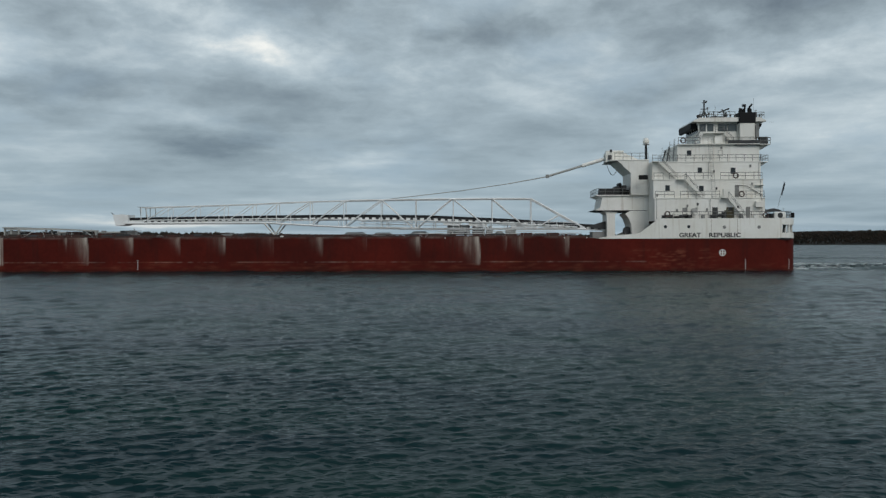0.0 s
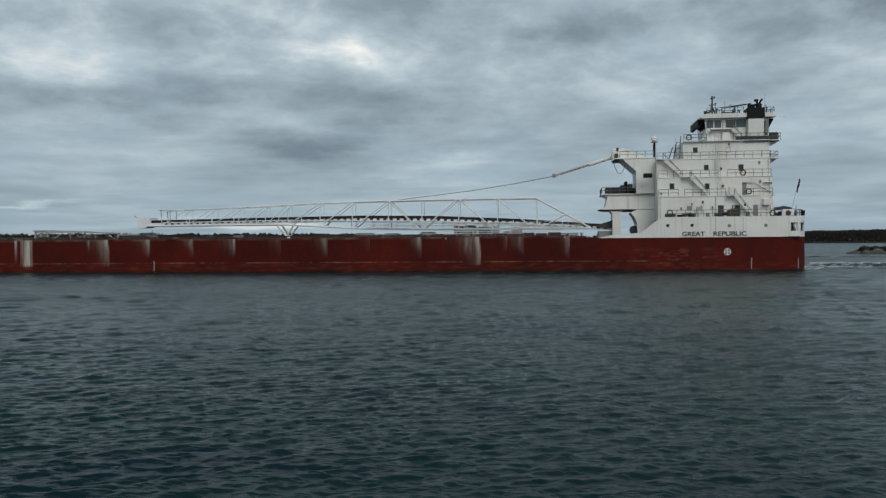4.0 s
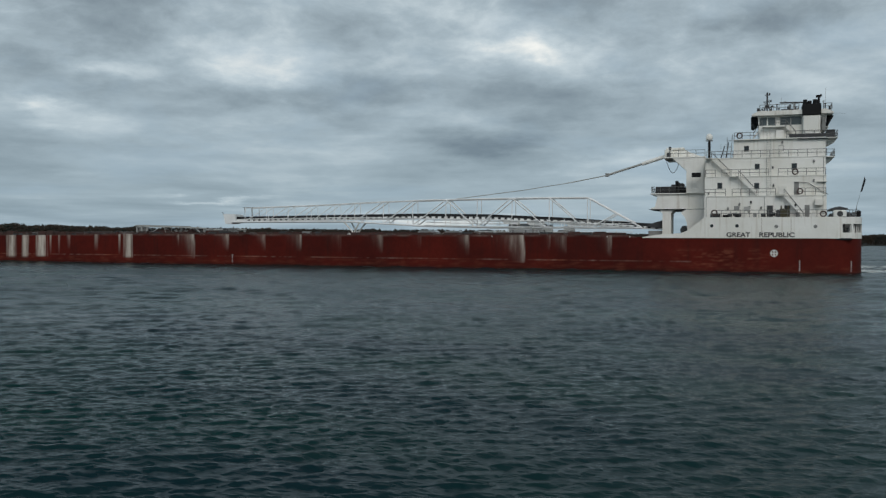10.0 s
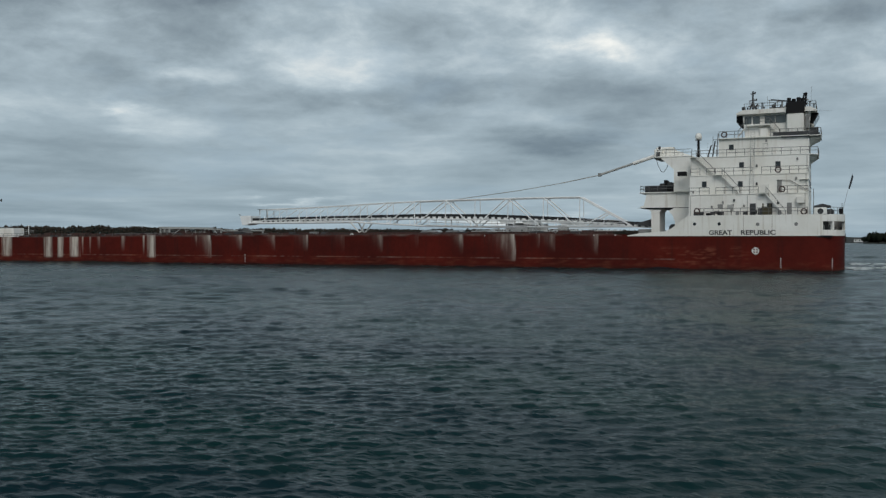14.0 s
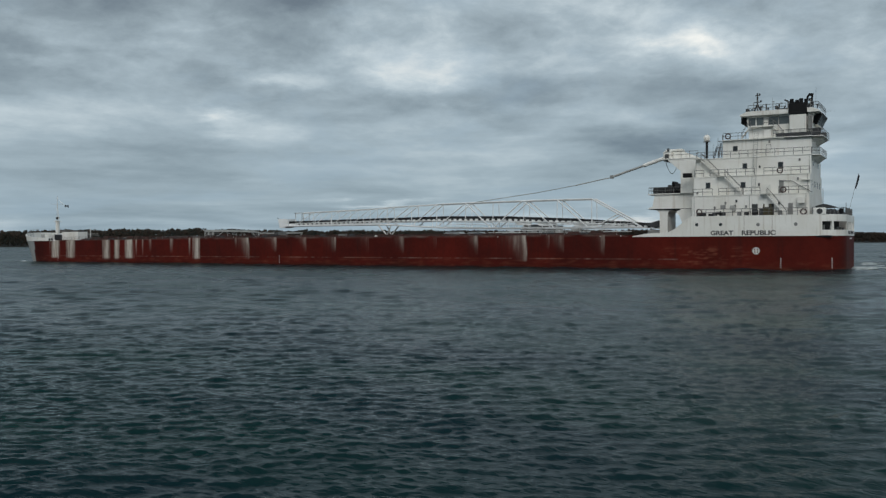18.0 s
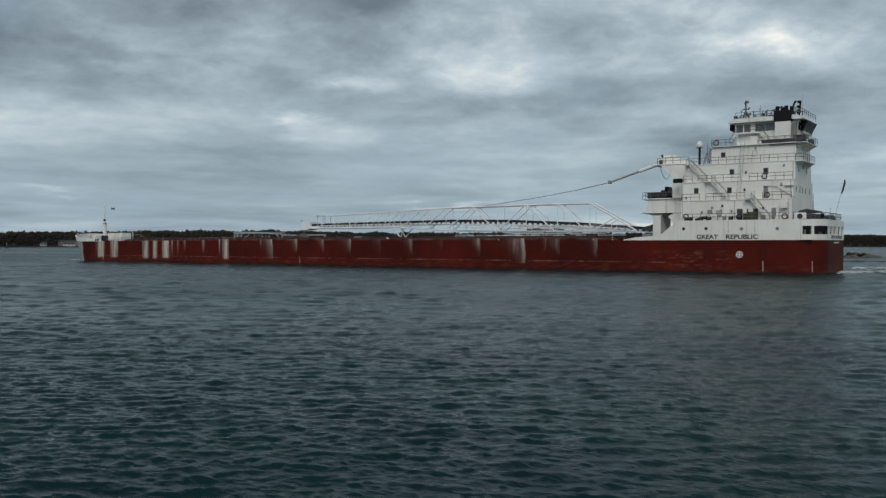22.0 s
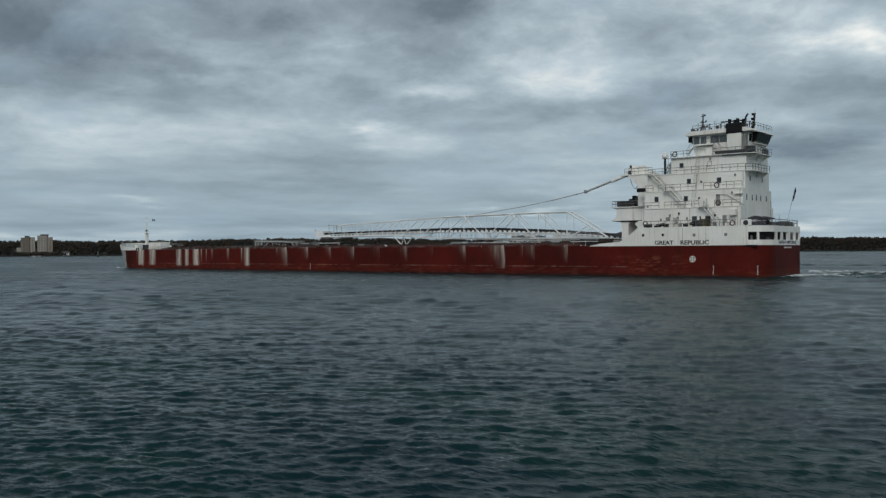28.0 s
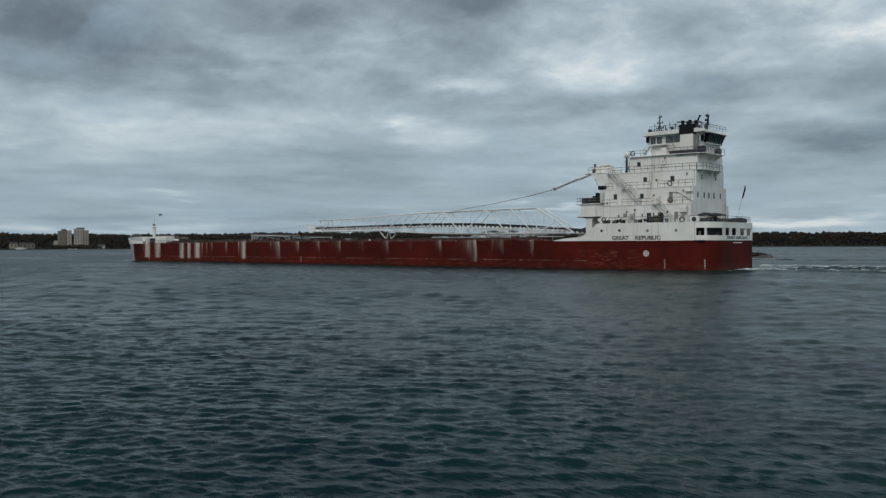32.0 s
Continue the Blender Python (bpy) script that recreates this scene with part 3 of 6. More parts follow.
def stair(top, foot, width=0.8, parent=None):
    """A steep steel stair along x: stringers, treads and handrails."""
    (x0, y, z0), (x1, _, z1) = top, foot
    bm = bmesh.new()
    for dy in (0, width):
        prism(bm, [(x0, z0), (x0, z0 - 0.28), (x1, z1), (x1, z1 + 0.28)], y - dy - 0.03, y - dy + 0.03)
    st = part("stair", bm, WHITE, parent or ship, "steep white steel stair")
    n = max(4, int(abs(z0 - z1) / 0.24))
    first = None
    for i in range(1, n):
        t = i / n
        if first is None:
            first = part("tread", boxes((-0.11, 0.11, -width + 0.03, -0.03, -0.02, 0.02)), RAIL, st)
            o = first
        else:
            o = again(first, st)
        o.matrix_basis = pose(x0 + (x1 - x0) * t, y, z0 + (z1 - z0) * t)
    for dy in (0, width):
        bm = rods(0.03, ((x0, y - dy, z0 + 0.95), (x1, y - dy, z1 + 0.95)), ((x0, y - dy, z0 - 0.1), (x0, y - dy, z0 + 0.95)), ((x1, y - dy, z1), (x1, y - dy, z1 + 0.95)), sides=4)
        part("handrail", bm, RAIL, st)
    return st


def window(x, y, z, w, h, parent, label="dark square window", mat=None):
    """A pane set in a raised frame, facing the near side."""
    fr = boxes((x - w / 2 - 0.05, x - w / 2, y - 0.05, y + 0.02, z - h / 2 - 0.05, z + h / 2 + 0.05), (x + w / 2, x + w / 2 + 0.05, y - 0.05, y + 0.02, z - h / 2 - 0.05, z + h / 2 + 0.05),
               (x - w / 2, x + w / 2, y - 0.05, y + 0.02, z + h / 2, z + h / 2 + 0.05), (x - w / 2, x + w / 2, y - 0.05, y + 0.02, z - h / 2 - 0.05, z - h / 2))
    part("window_frame", fr, GREY, parent)
    return part("window", boxes((x - w / 2, x + w / 2, y - 0.02, y + 0.03, z - h / 2, z + h / 2)), mat or GLASS, parent, label)


def life_ring(x, y, z, parent=None, r=0.40):
    o = part("life_ring", ring(r, 0.10), ORANGE, parent or ship, "faded orange life ring")
    o.matrix_basis = pose(x, y, z)
    return o


def bevelled(*b, r=0.04):
    bm = boxes(*b)
    bmesh.ops.bevel(bm, geom=bm.edges[:], offset=r, segments=1, affect="EDGES")
    return bm


# ---- deckhouse: four storeys, each narrower than the one below ----
Y0, Y1, Y2, Y3 = -8.1, -7.1, -5.9, -5.3
STOREYS = [(8.2, 11.9, -22.2, -4.3, Y0), (11.9, 15.03, -22.2, -4.3, Y1), (15.03, 18.08, -22.2, -4.3, Y2), (18.08, 21.0, -17.9, -4.3, Y3)]
storeys = []
for i, (z0, z1, x0, x1, y) in enumerate(STOREYS):
    bm = boxes((x0, x1, y, -y, z0, z1))
    ob = part("storey", bm, WHITE, ship, "white painted steel storey with faint rust runs")
    storeys.append(ob)
    # raised plate seams
    for x in np.arange(x0 + 2.4, x1 - 0.5, 3.1):
        part("plate_seam", boxes((x - 0.025, x + 0.025, y - 0.012, y + 0.01, z0 + 0.1, z1 - 0.1)), WHITE, ob)
    part("deck_edge", boxes((x0 - 0.05, x1 + 0.05, y - (0.10 if i < 3 else 0.45), y - 0.004, z1 - 0.09, z1 + 0.012)), WHITE, ob)
L0, L1, L2, L3 = storeys
window(-15.93, Y3, 19.55, 0.66, 0.8, L3)
window(-10.75, Y3, 19.5, 0.66, 0.8, L3, "window blanked with a white plate", WHITE)
window(-14.3, Y2, 16.6, 0.66, 0.84, L2)
window(-8.84, Y2, 16.5, 0.70, 0.95, L2)
window(-19.9, Y1, 13.6, 0.66, 0.85, L1)
window(-14.36, Y1, 13.5, 0.66, 0.85, L1)
for x, w in ((-12.4, 0.9), (-9.9, 0.8)):
    part("door", bevelled((x - w / 2, x + w / 2, Y0 - 0.05, Y0 + 0.02, 8.35, 10.35)), DARK, L0, "dark open steel door")
part("door", bevelled((-8.9, -8.2, Y1 - 0.05, Y1 + 0.02, 12.05, 14.0)), GREY, L1)
part("door", bevelled((-7.4, -6.7, Y0 - 0.05, Y0 + 0.02, 8.6, 10.4)), GREY, L0)
part("vent_opening", bevelled((-24.3, -22.9, Y2 - 0.2, Y2 + 0.7, 15.15, 15.85)), BLACK, L2)
for y in (-5.2, -2.6, -0.6, 1.6, 4.4):
    part("window", boxes((-4.3, -4.26, y - 0.2, y + 0.2, 13.0, 14.0)), GLASS, L1, "narrow dark aft window")
for y in (-3.6, 2.4):
    part("window", boxes((-4.3, -4.26, y - 0.18, y + 0.18, 16.3, 17.2)), GLASS, L2, "narrow dark aft window")

# walkways on the roofs of the storeys, with their rails
railing([(-22.1, Y0 + 0.06, 11.92), (-19.0, Y0 + 0.06, 11.92)])
railing([(-18.0, Y0 + 0.06, 11.92), (-11.6, Y0 + 0.06, 11.92)])
railing([(-8.8, Y0 + 0.06, 11.92), (-4.4, Y0 + 0.06, 11.92)])
railing([(-22.1, Y1 + 0.06, 15.05), (-20.6, Y1 + 0.06, 15.05)])
railing([(-19.6, Y1 + 0.06, 15.05), (-12.6, Y1 + 0.06, 15.05)])
railing([(-11.2, Y1 + 0.06, 15.05), (-4.4, Y1 + 0.06, 15.05)])
railing([(-22.1, Y2 + 0.06, 18.1), (-4.2, Y2 + 0.06, 18.1)])
railing([(-17.8, Y3 - 0.4, 21.02), (-14.2, Y3 - 0.4, 21.02)])
railing([(-10.0, Y3 - 0.4, 21.02), (-3.3, Y3 - 0.4, 21.02)])
railing([(-20.9, -HALF + 0.15, 8.5), (-4.4, -HALF + 0.15, 8.5)])
# aft balconies
for z, d in ((18.02, 1.3), (20.95, 1.7)):
    part("balcony", bevelled((-4.3, -4.3 + d, Y3 - 0.5, 2.6, z - 0.13, z)), WHITE, ship)
    for y in (-4.2, -0.6, 1.8):
        bm = bmesh.new()
        prism(bm, [(-4.3, z - 0.14), (-4.3 + d, z - 0.14), (-4.3, z - 1.1)], y - 0.04, y + 0.04)
        part("bracket", bm, WHITE, ship)
    railing([(-4.3, Y3 - 0.45, z), (-4.35 + d, Y3 - 0.45, z), (-4.35 + d, 2.55, z)])
part("balcony_locker", bevelled((-4.2, -3.0, Y3 - 0.35, Y3 + 0.9, 21.0, 22.15)), DARK, ship)
part("balcony_locker", bevelled((-3.6, -2.9, 0.2, 1.6, 21.0, 22.0)), DARK, ship)
part("weather_cloth", bevelled((-9.6, -3.2, Y3 - 0.44, Y3 - 0.40, 21.06, 21.62), r=0.01), DARK, ship, "dark weather cloth on the rail")
# dark strip standing in for the shade below the walkway
part("walk_shadow_plate", bevelled((-8.4, -2.7, Y3 - 0.44, Y3 + 0.2, 20.78, 20.9), r=0.02), DARK, ship)

# stairs down the near side
stair((-21.2, Y2 - 0.05, 18.05), (-18.4, Y2 - 0.05, 15.1))
stair((-17.1, Y1 - 0.05, 15.0), (-14.4, Y1 - 0.05, 11.95))
stair((-10.4, Y0 - 0.05, 11.9), (-7.6, Y0 - 0.05, 8.3))
for x0, x1, y, z in ((-22.3, -21.1, Y2, 18.06), (-18.4, -17.0, Y1, 15.03), (-11.5, -10.3, Y0, 11.9)):
    part("stair_landing", bevelled((x0, x1, y - 0.95, y - 0.03, z - 0.08, z + 0.01), r=0.02), WHITE, ship)
bm = rods(0.05, ((-8.9, Y1 - 0.2, 14.0), (-7.0, Y1 - 0.2, 13.9)), ((-7.0, Y1 - 0.2, 13.9), (-4.0, Y1 - 0.2, 12.0)))
part("davit_arm", bm, RAIL, ship)
part("locker", bevelled((-11.2, -10.0, Y0 - 0.75, Y0 - 0.03, 12.0, 13.3)), WHITE, ship)
part("locker", bevelled((-6.0, -4.9, Y0 - 0.8, Y0 - 0.02, 10.3, 11.3)), WHITE, ship)
part("awning_plate", bevelled((-5.6, -4.2, Y1 - 0.5, Y1 - 0.02, 13.95, 14.05), r=0.02), WHITE, ship)
# vertical ladder up the side
lad = part("ladder", rods(0.03, ((-12.9, Y0 - 0.3, 12.0), (-12.9, Y3 - 0.25, 21.9)), ((-12.3, Y0 - 0.3, 12.0), (-12.3, Y3 - 0.25, 21.9)), sides=4), LADDER, ship, "pale vertical ladder up the deckhouse side")
for i in range(28):
    t = i / 27
    part("rung", rods(0.018, ((-12.9, Y0 - 0.3 + t * (Y3 - Y0 + 0.05), 12.1 + 9.7 * t), (-12.3, Y0 - 0.3 + t * (Y3 - Y0 + 0.05), 12.1 + 9.7 * t)), sides=4), LADDER, lad)
for x, y, z in ((-17.0, Y3 - 0.45, 21.6), (-8.75, Y1 - 0.1, 15.6), (-8.1, Y0 - 0.15, 12.5), (-20.6, -HALF + 0.1, 9.2), (-4.9, -HALF + 0.1, 8.95)):
    life_ring(x, y, z)

# gear along the near-side walkway
for x, w, h, m in ((-20.9, 0.7, 0.5, DARK), (-18.9, 0.9, 0.35, BLACK), (-17.2, 0.8, 0.5, DARK), (-15.9, 0.45, 0.9, WHITE), (-14.6, 0.5, 0.6, GREY), (-11.2, 0.7, 1.0, DARK), (-8.4, 0.5, 0.7, GREY), (-6.2, 0.6, 0.6, WHITE)):
    part("deck_gear", bevelled((x - w / 2, x + w / 2, -9.4, -8.8, 8.2, 8.2 + h + 0.35), r=0.06), m, ship)
OCHRE = material("yellow_machine", (0.085, 0.072, 0.035), 0.7, vary=0.25)
part("winch_frame", bevelled((-11.0, -9.6, -9.3, -8.5, 8.25, 9.8), (-10.9, -10.7, -9.5, -9.3, 8.25, 10.3), (-9.9, -9.7, -9.5, -9.3, 8.25, 10.3), r=0.03), OCHRE, ship, "dull yellow deck machine")

# ---- wheelhouse ----
WY = -4.4
wheel = part("wheelhouse", solid([(-13.9, 21.02), (-4.5, 21.02), (-4.1, 24.75), (-14.3, 24.75)], WY, -WY), WHITE, ship, "white wheelhouse with slanted windows")
PANE = glass_material("wheelhouse_glass", (0.075, 0.095, 0.10))
for x, w in ((-13.45, 1.0), (-12.2, 1.0), (-10.15, 1.45), (-8.55, 1.45)):
    window(x, WY, 23.85, w, 1.15, wheel, "grey wheelhouse window", PANE)
for y in (-3.6, -2.1, -0.6, 0.9, 2.4, 3.6):
    o = part("window", boxes((-0.03, 0.03, -0.6, 0.6, -0.62, 0.62)), GLASS, wheel, "dark slanted window")
    o.matrix_basis = pose(-4.19, y, 23.75, 0, 6.1, 0)
    o = part("window", boxes((-0.03, 0.03, -0.6, 0.6, -0.62, 0.62)), GLASS, wheel, "dark slanted window")
    o.matrix_basis = pose(-14.21, y, 23.75, 0, -6.1, 0)
roof = part("wheelhouse_roof", solid([(-15.2, 24.75), (-3.2, 24.75), (-3.2, 24.95), (-4.2, 25.45), (-14.2, 25.45), (-15.2, 24.95)], -5.3, 5.3), WHITE, ship)
part("visor", solid([(-15.3, 24.74), (-14.28, 24.74), (-14.36, 24.1), (-14.9, 23.6), (-15.3, 23.75)], WY + 0.7, 4.9), BLACK, roof, "black sun visor before the front windows")
bay = part("window_bay", solid([(-3.0, 24.74), (-4.2, 24.74), (-4.2, 23.0), (-3.85, 23.0)], -2.6, 4.0), GREY, wheel, "slanted window bay under the roof")
part("cheek", solid([(-3.0, 24.73), (-4.2, 24.73), (-4.2, 23.01), (-3.85, 23.01)], -2.63, -2.6), BLACK, bay)
for i in range(6):
    y0 = -2.52 + i * 1.08
    pane = solid([(-2.985, 24.64), (-3.03, 24.64), (-3.84, 23.12), (-3.795, 23.12)], y0, y0 + 0.94)
    part("window", pane, GLASS, bay, "dark slanted window")
part("sill", bevelled((-4.2, -3.7, -2.65, 4.05, 22.88, 23.0), r=0.02), WHITE, bay)
railing([(-14.0, -4.9, 25.45), (-8.2, -4.9, 25.45)], h=1.0)
railing([(-4.6, -4.9, 25.45), (-3.4, -4.9, 25.45), (-3.4, 4.9, 25.45)], h=0.9)
stair((-13.6, WY - 0.6, 23.0), (-14.9, WY - 0.6, 21.1), 0.6)
stair((-10.1, WY - 0.2, 23.0), (-8.6, WY - 0.2, 21.1), 0.6)
part("bridge_landing", bevelled((-13.6, -10.0, WY - 1.0, WY - 0.02, 22.86, 22.98), r=0.02), WHITE, ship)
railing([(-11.6, WY - 0.95, 22.98), (-10.1, WY - 0.95, 22.98)], h=1.0)
part("bridge_locker", bevelled((-11.6, -10.4, WY - 0.6, WY - 0.02, 21.1, 22.4)), WHITE, ship)

# ---- funnel and roof gear ----
fun = part("funnel", bevelled((-7.6, -5.1, -5.5, -2.6, 21.05, 24.5), r=0.08), WHITE, ship, "square white funnel with a black top")
part("funnel_top", bevelled((-7.72, -4.98, -5.62, -2.48, 24.5, 26.25), r=0.06), BLACK, fun)
for x, y, h in ((-7.3, -4.9, 27.0), (-6.6, -4.2, 26.9), (-5.9, -4.9, 27.0), (-5.35, -3.6, 27.05), (-6.9, -3.3, 26.8)):
    part("exhaust_pipe", rods(0.3, ((x, y, 26.2), (x, y, h)), sides=10), BLACK, fun)
part("grille", bevelled((-4.9, -4.3, -5.2, -4.45, 22.1, 24.2), r=0.05), GREY, ship)
mast = part("signal_mast", rods(0.13, ((-12.85, -3.0, 25.4), (-12.85, -3.0, 27.4)), ((-13.5, -3.0, 25.4), (-12.9, -3.0, 26.8)), ((-12.2, -3.0, 25.4), (-12.8, -3.0, 26.8)), ((-12.85, -3.0, 27.4), (-12.85, -3.0, 28.7)), sides=8), DARK, ship, "slim grey signal mast with lamps")
for z, w in ((26.3, 0.75), (27.2, 0.55), (28.3, 0.35)):
    part("crossarm", rods(0.07, ((-12.85 - w, -3.0, z), (-12.85 + w, -3.0, z)), sides=5), DARK, mast)
    part("lamp", bevelled((-12.85 + w - 0.12, -12.85 + w + 0.12, -3.12, -2.88, z, z + 0.3)), DARK, mast)
for x, h in ((-13.6, 0.5), (-14.0, 0.35), (-12.2, 0.9), (-11.4, 1.2), (-11.1, 0.5), (-9.4, 1.0), (-8.6, 0.7), (-4.3, 1.0), (-3.7, 0.6)):
    part("roof_fitting", rods(0.09, ((x, -3.6, 25.45), (x, -3.6, 25.45 + h)), ((x - 0.16, -3.6, 25.45 + h), (x + 0.16, -3.6, 25.45 + h))), DARK, ship)
part("whip_antenna", rods(0.02, ((-4.2, -1.5, 25.4), (-4.1, -1.5, 29.2)), sides=4), GREY, ship)
part("whip_antenna", rods(0.02, ((-10.7, -2, 25.4), (-10.7, -2, 27.9)), sides=4), GREY, ship)
part("wire_antenna", rods(0.012, ((-3.2, -3, 25.0), (-1.2, -3, 24.9)), sides=4), GREY, ship)
rad = part("radar_mast", rods(0.13, ((-8.6, 0.4, 25.4), (-8.6, 0.4, 27.3)), ((-8.9, 0.4, 25.4), (-8.0, 0.4, 26.6))), GREY, ship)
scanner = part("radar_scanner", bevelled((-2.3, 2.3, -0.12, 0.12, -0.1, 0.12)), DARK, rad, "long dark turning radar bar")
part("radar_scanner", bevelled((-10.6, -8.4, 1.6, 1.85, 26.4, 26.6)), DARK, rad)
aft = part("aft_mast", rods(0.17, ((-5.2, 0.6, 25.4), (-4.9, 0.6, 28.5)), ((-5.6, 0.6, 25.4), (-4.95, 0.6, 27.4))), BLACK, ship, "black raked after mast")
for z, w in ((26.5, 0.45), (27.3, 0.4), (28.1, 0.3)):
    part("mast_light", bevelled((-5.1 - w, -5.1 + w * 0.6, 0.4, 0.8, z, z + 0.4)), BLACK, aft)

# ---- dome mast and crane ----
dome = part("dome_mast", rods(0.2, ((-21.9, 0.8, 18.1), (-21.9, 0.8, 21.7)), sides=10), BLACK, ship, "black post with a white aerial dome")
o = part("aerial_dome", lathe([(0.1, 0), (0.45, 0.05), (0.55, 0.25), (0.55, 0.6), (0.4, 0.95), (0.15, 1.1)]), WHITE, dome)
o.matrix_basis = pose(-21.9, 0.8, 21.75)
o = part("aerial_plate", lathe([(0.6, 0), (0.6, 0.08)]), GREY, dome)
o.matrix_basis = pose(-21.9, 0.8, 21.6)
for i in range(8):
    part("step", rods(0.03, ((-22.2, 0.8, 18.6 + 0.36 * i), (-21.6, 0.8, 18.6 + 0.36 * i)), sides=4), BLACK, dome)
part("crane_house", solid([(-25.6, 18.5), (-27.6, 18.55), (-25.3, 16.4), (-25.3, 12.7), (-22.2, 12.7), (-22.2, 18.08), (-22.2, 18.5)], -3.6, 4.6), WHITE, ship, "white crane house with an overhanging head")
part("crane_platform", bevelled((-28.9, -22.3, -3.7, 4.7, 18.5, 18.68), r=0.03), WHITE, ship)
railing([(-22.4, -3.6, 18.68), (-28.0, -3.6, 18.68)])
head = part("crane_head", bevelled((-29.1, -27.7, -0.6, 2.0, 18.5, 20.2), (-28.9, -25.9, 0.0, 1.6, 20.2, 20.6), r=0.08), WHITE, ship, "white slewing crane head")
part("crane_motor", bevelled((-28.7, -28.1, -0.9, -0.6, 18.9, 19.7), (-28.4, -28.0, -0.8, -0.6, 20.2, 20.7), r=0.05), DARK, head)
part("crane_counterweight", solid([(-27.7, 20.55), (-26.4, 20.4), (-23.4, 19.1), (-23.4, 18.72), (-27.7, 18.75)], 0.2, 1.4), WHITE, head)
arm = part("crane_jib", rods(0.33, ((-28.6, 0.6, 19.35), (-33.0, 0.75, 18.02)), sides=10), WHITE, head, "white telescopic crane jib")
part("jib_section", rods(0.2, ((-33.0, 0.75, 18.02), (-38.95, 1.0, 16.25)), sides=10), LADDER, head)
part("jib_tip", bevelled((-39.3, -38.7, 0.75, 1.25, 15.95, 16.55), r=0.05), GREY, head)
bm = bmesh.new()
prev = None
for i in range(15):
    t = i / 14
    p = (-29.0 + 2.3 * t, 0.2, 19.3 - 2.5 * math.sin(math.pi * min(1, t * 0.98 + 0.02)) ** 0.8 - 0.9 * t)
    if prev:
        rod(bm, prev, p, 0.05, 5)
    prev = p
part("hanging_hose", bm, GREY, head)
part("luffing_wire", rods(0.10, ((-39.0, 1.0, 16.2), (-46.0, 0.95, 14.95)), sides=6), LADDER, ship, "pale slack luffing wire")
part("luffing_wire", rods(0.07, ((-46.0, 0.95, 14.95), (-54.0, 0.9, 13.8)), ((-54.0, 0.9, 13.8), (-67.5, 0.8, 12.3)), sides=5), LADDER, ship)

# machinery platform on its rounded bracket
OUT = [(-30.6, 12.62), (-30.6, 12.4), (-30.0, 12.3), (-30.4, 10.5), (-31.1, 10.25), (-31.0, 10.1), (-22.2, 10.1), (-22.2, 12.62)]
part("machinery_platform", solid(OUT, -2.9, 5.0), WHITE, ship, "white machinery platform above the boom foot")
part("platform_lip", bevelled((-31.1, -22.2, -3.2, 5.2, 12.55, 12.72), r=0.03), WHITE, ship)
part("platform_underside", solid([(-31.5, 10.1), (-22.4, 10.1), (-22.8, 9.9), (-27.0, 9.85), (-30.3, 9.95)], -2.8, 4.9), BLACK, ship)
railing([(-22.3, -3.05, 12.72), (-30.95, -3.05, 12.72), (-30.95, 5.0, 12.72)])
for x, w, h, m in ((-29.0, 2.7, 1.15, DARK), (-25.2, 3.8, 0.95, BLACK), (-26.9, 0.5, 2.1, BLACK), (-27.3, 1.1, 1.5, DARK), (-26.2, 0.8, 1.7, DARK), (-24.2, 0.7, 1.25, DARK)):
    part("machinery", bevelled((x - w / 2, x + w / 2, -2.4, 0.1, 12.72, 12.72 + h), r=0.12), m, ship, "dark deck machinery")
part("platform_net", rods(0.025, *[((x, -3.08, 12.75), (x, -3.08, 13.8)) for x in np.arange(-29.6, -22.6, 0.32)], sides=4), DARK, ship, "dark wire netting on the platform rail")
part("tarpaulin", solid([(-30.2, 12.72), (-27.4, 12.72), (-27.5, 13.7), (-28.8, 13.95), (-30.0, 13.6)], 0.2, 2.4), GREY, ship)
ped = part("boom_pedestal", solid([(-29.2, DECK), (-29.2, 9.4), (-29.8, 10.0), (-27.2, 10.0), (-27.8, 9.4), (-27.8, DECK)], -2.6, 2.6), WHITE, ship, "white pedestal of the boom")
arch = [(-25.3, 10.0), (-22.2, 10.0), (-22.2, DECK), (-25.0, DECK)]
arch += [(-25.2, 7.8), (-25.6, 8.8), (-26.2, 9.5)]
part("arch_wall", solid(arch, -3.2, 3.2), WHITE, ship)
part("arch_wheel", rods(0.75, ((-25.6, -2.0, 6.6), (-25.6, -1.4, 6.6)), sides=18), DARK, ship, "dark sheave wheel under the arch")
part("foot_machinery", bevelled((-31.6, -29.3, -1.7, 1.7, DECK, 6.5), r=0.1), GREY, ship)
bm = bmesh.new()
prism(bm, [(-29.2, 8.3), (-31.9, 7.5), (-31.9, 7.2), (-29.2, 6.9)], -1.4, 1.4)
part("chute", bm, DARK, ship)

# end ladder of the upper storey, with its cage
lad2 = part("ladder", rods(0.035, ((-18.35, -4.6, 18.1), (-18.1, -4.6, 22.0)), ((-18.35, -4.0, 18.1), (-18.1, -4.0, 22.0)), ((-18.9, -4.3, 18.3), (-18.9, -4.3, 21.6)), sides=4), RAIL, ship, "grey caged end ladder")
for i in range(12):
    part("rung", rods(0.02, ((-18.3 + 0.02 * i, -4.6, 18.4 + 0.3 * i), (-18.3 + 0.02 * i, -4.0, 18.4 + 0.3 * i)), sides=4), RAIL, lad2)
for z in (19.0, 20.0, 21.0):
    part("cage_hoop", rods(0.025, ((-18.25, -4.6, z), (-18.9, -4.5, z)), ((-18.9, -4.5, z), (-18.9, -4.1, z)), ((-18.9, -4.1, z), (-18.25, -4.0, z)), sides=4), RAIL, lad2)
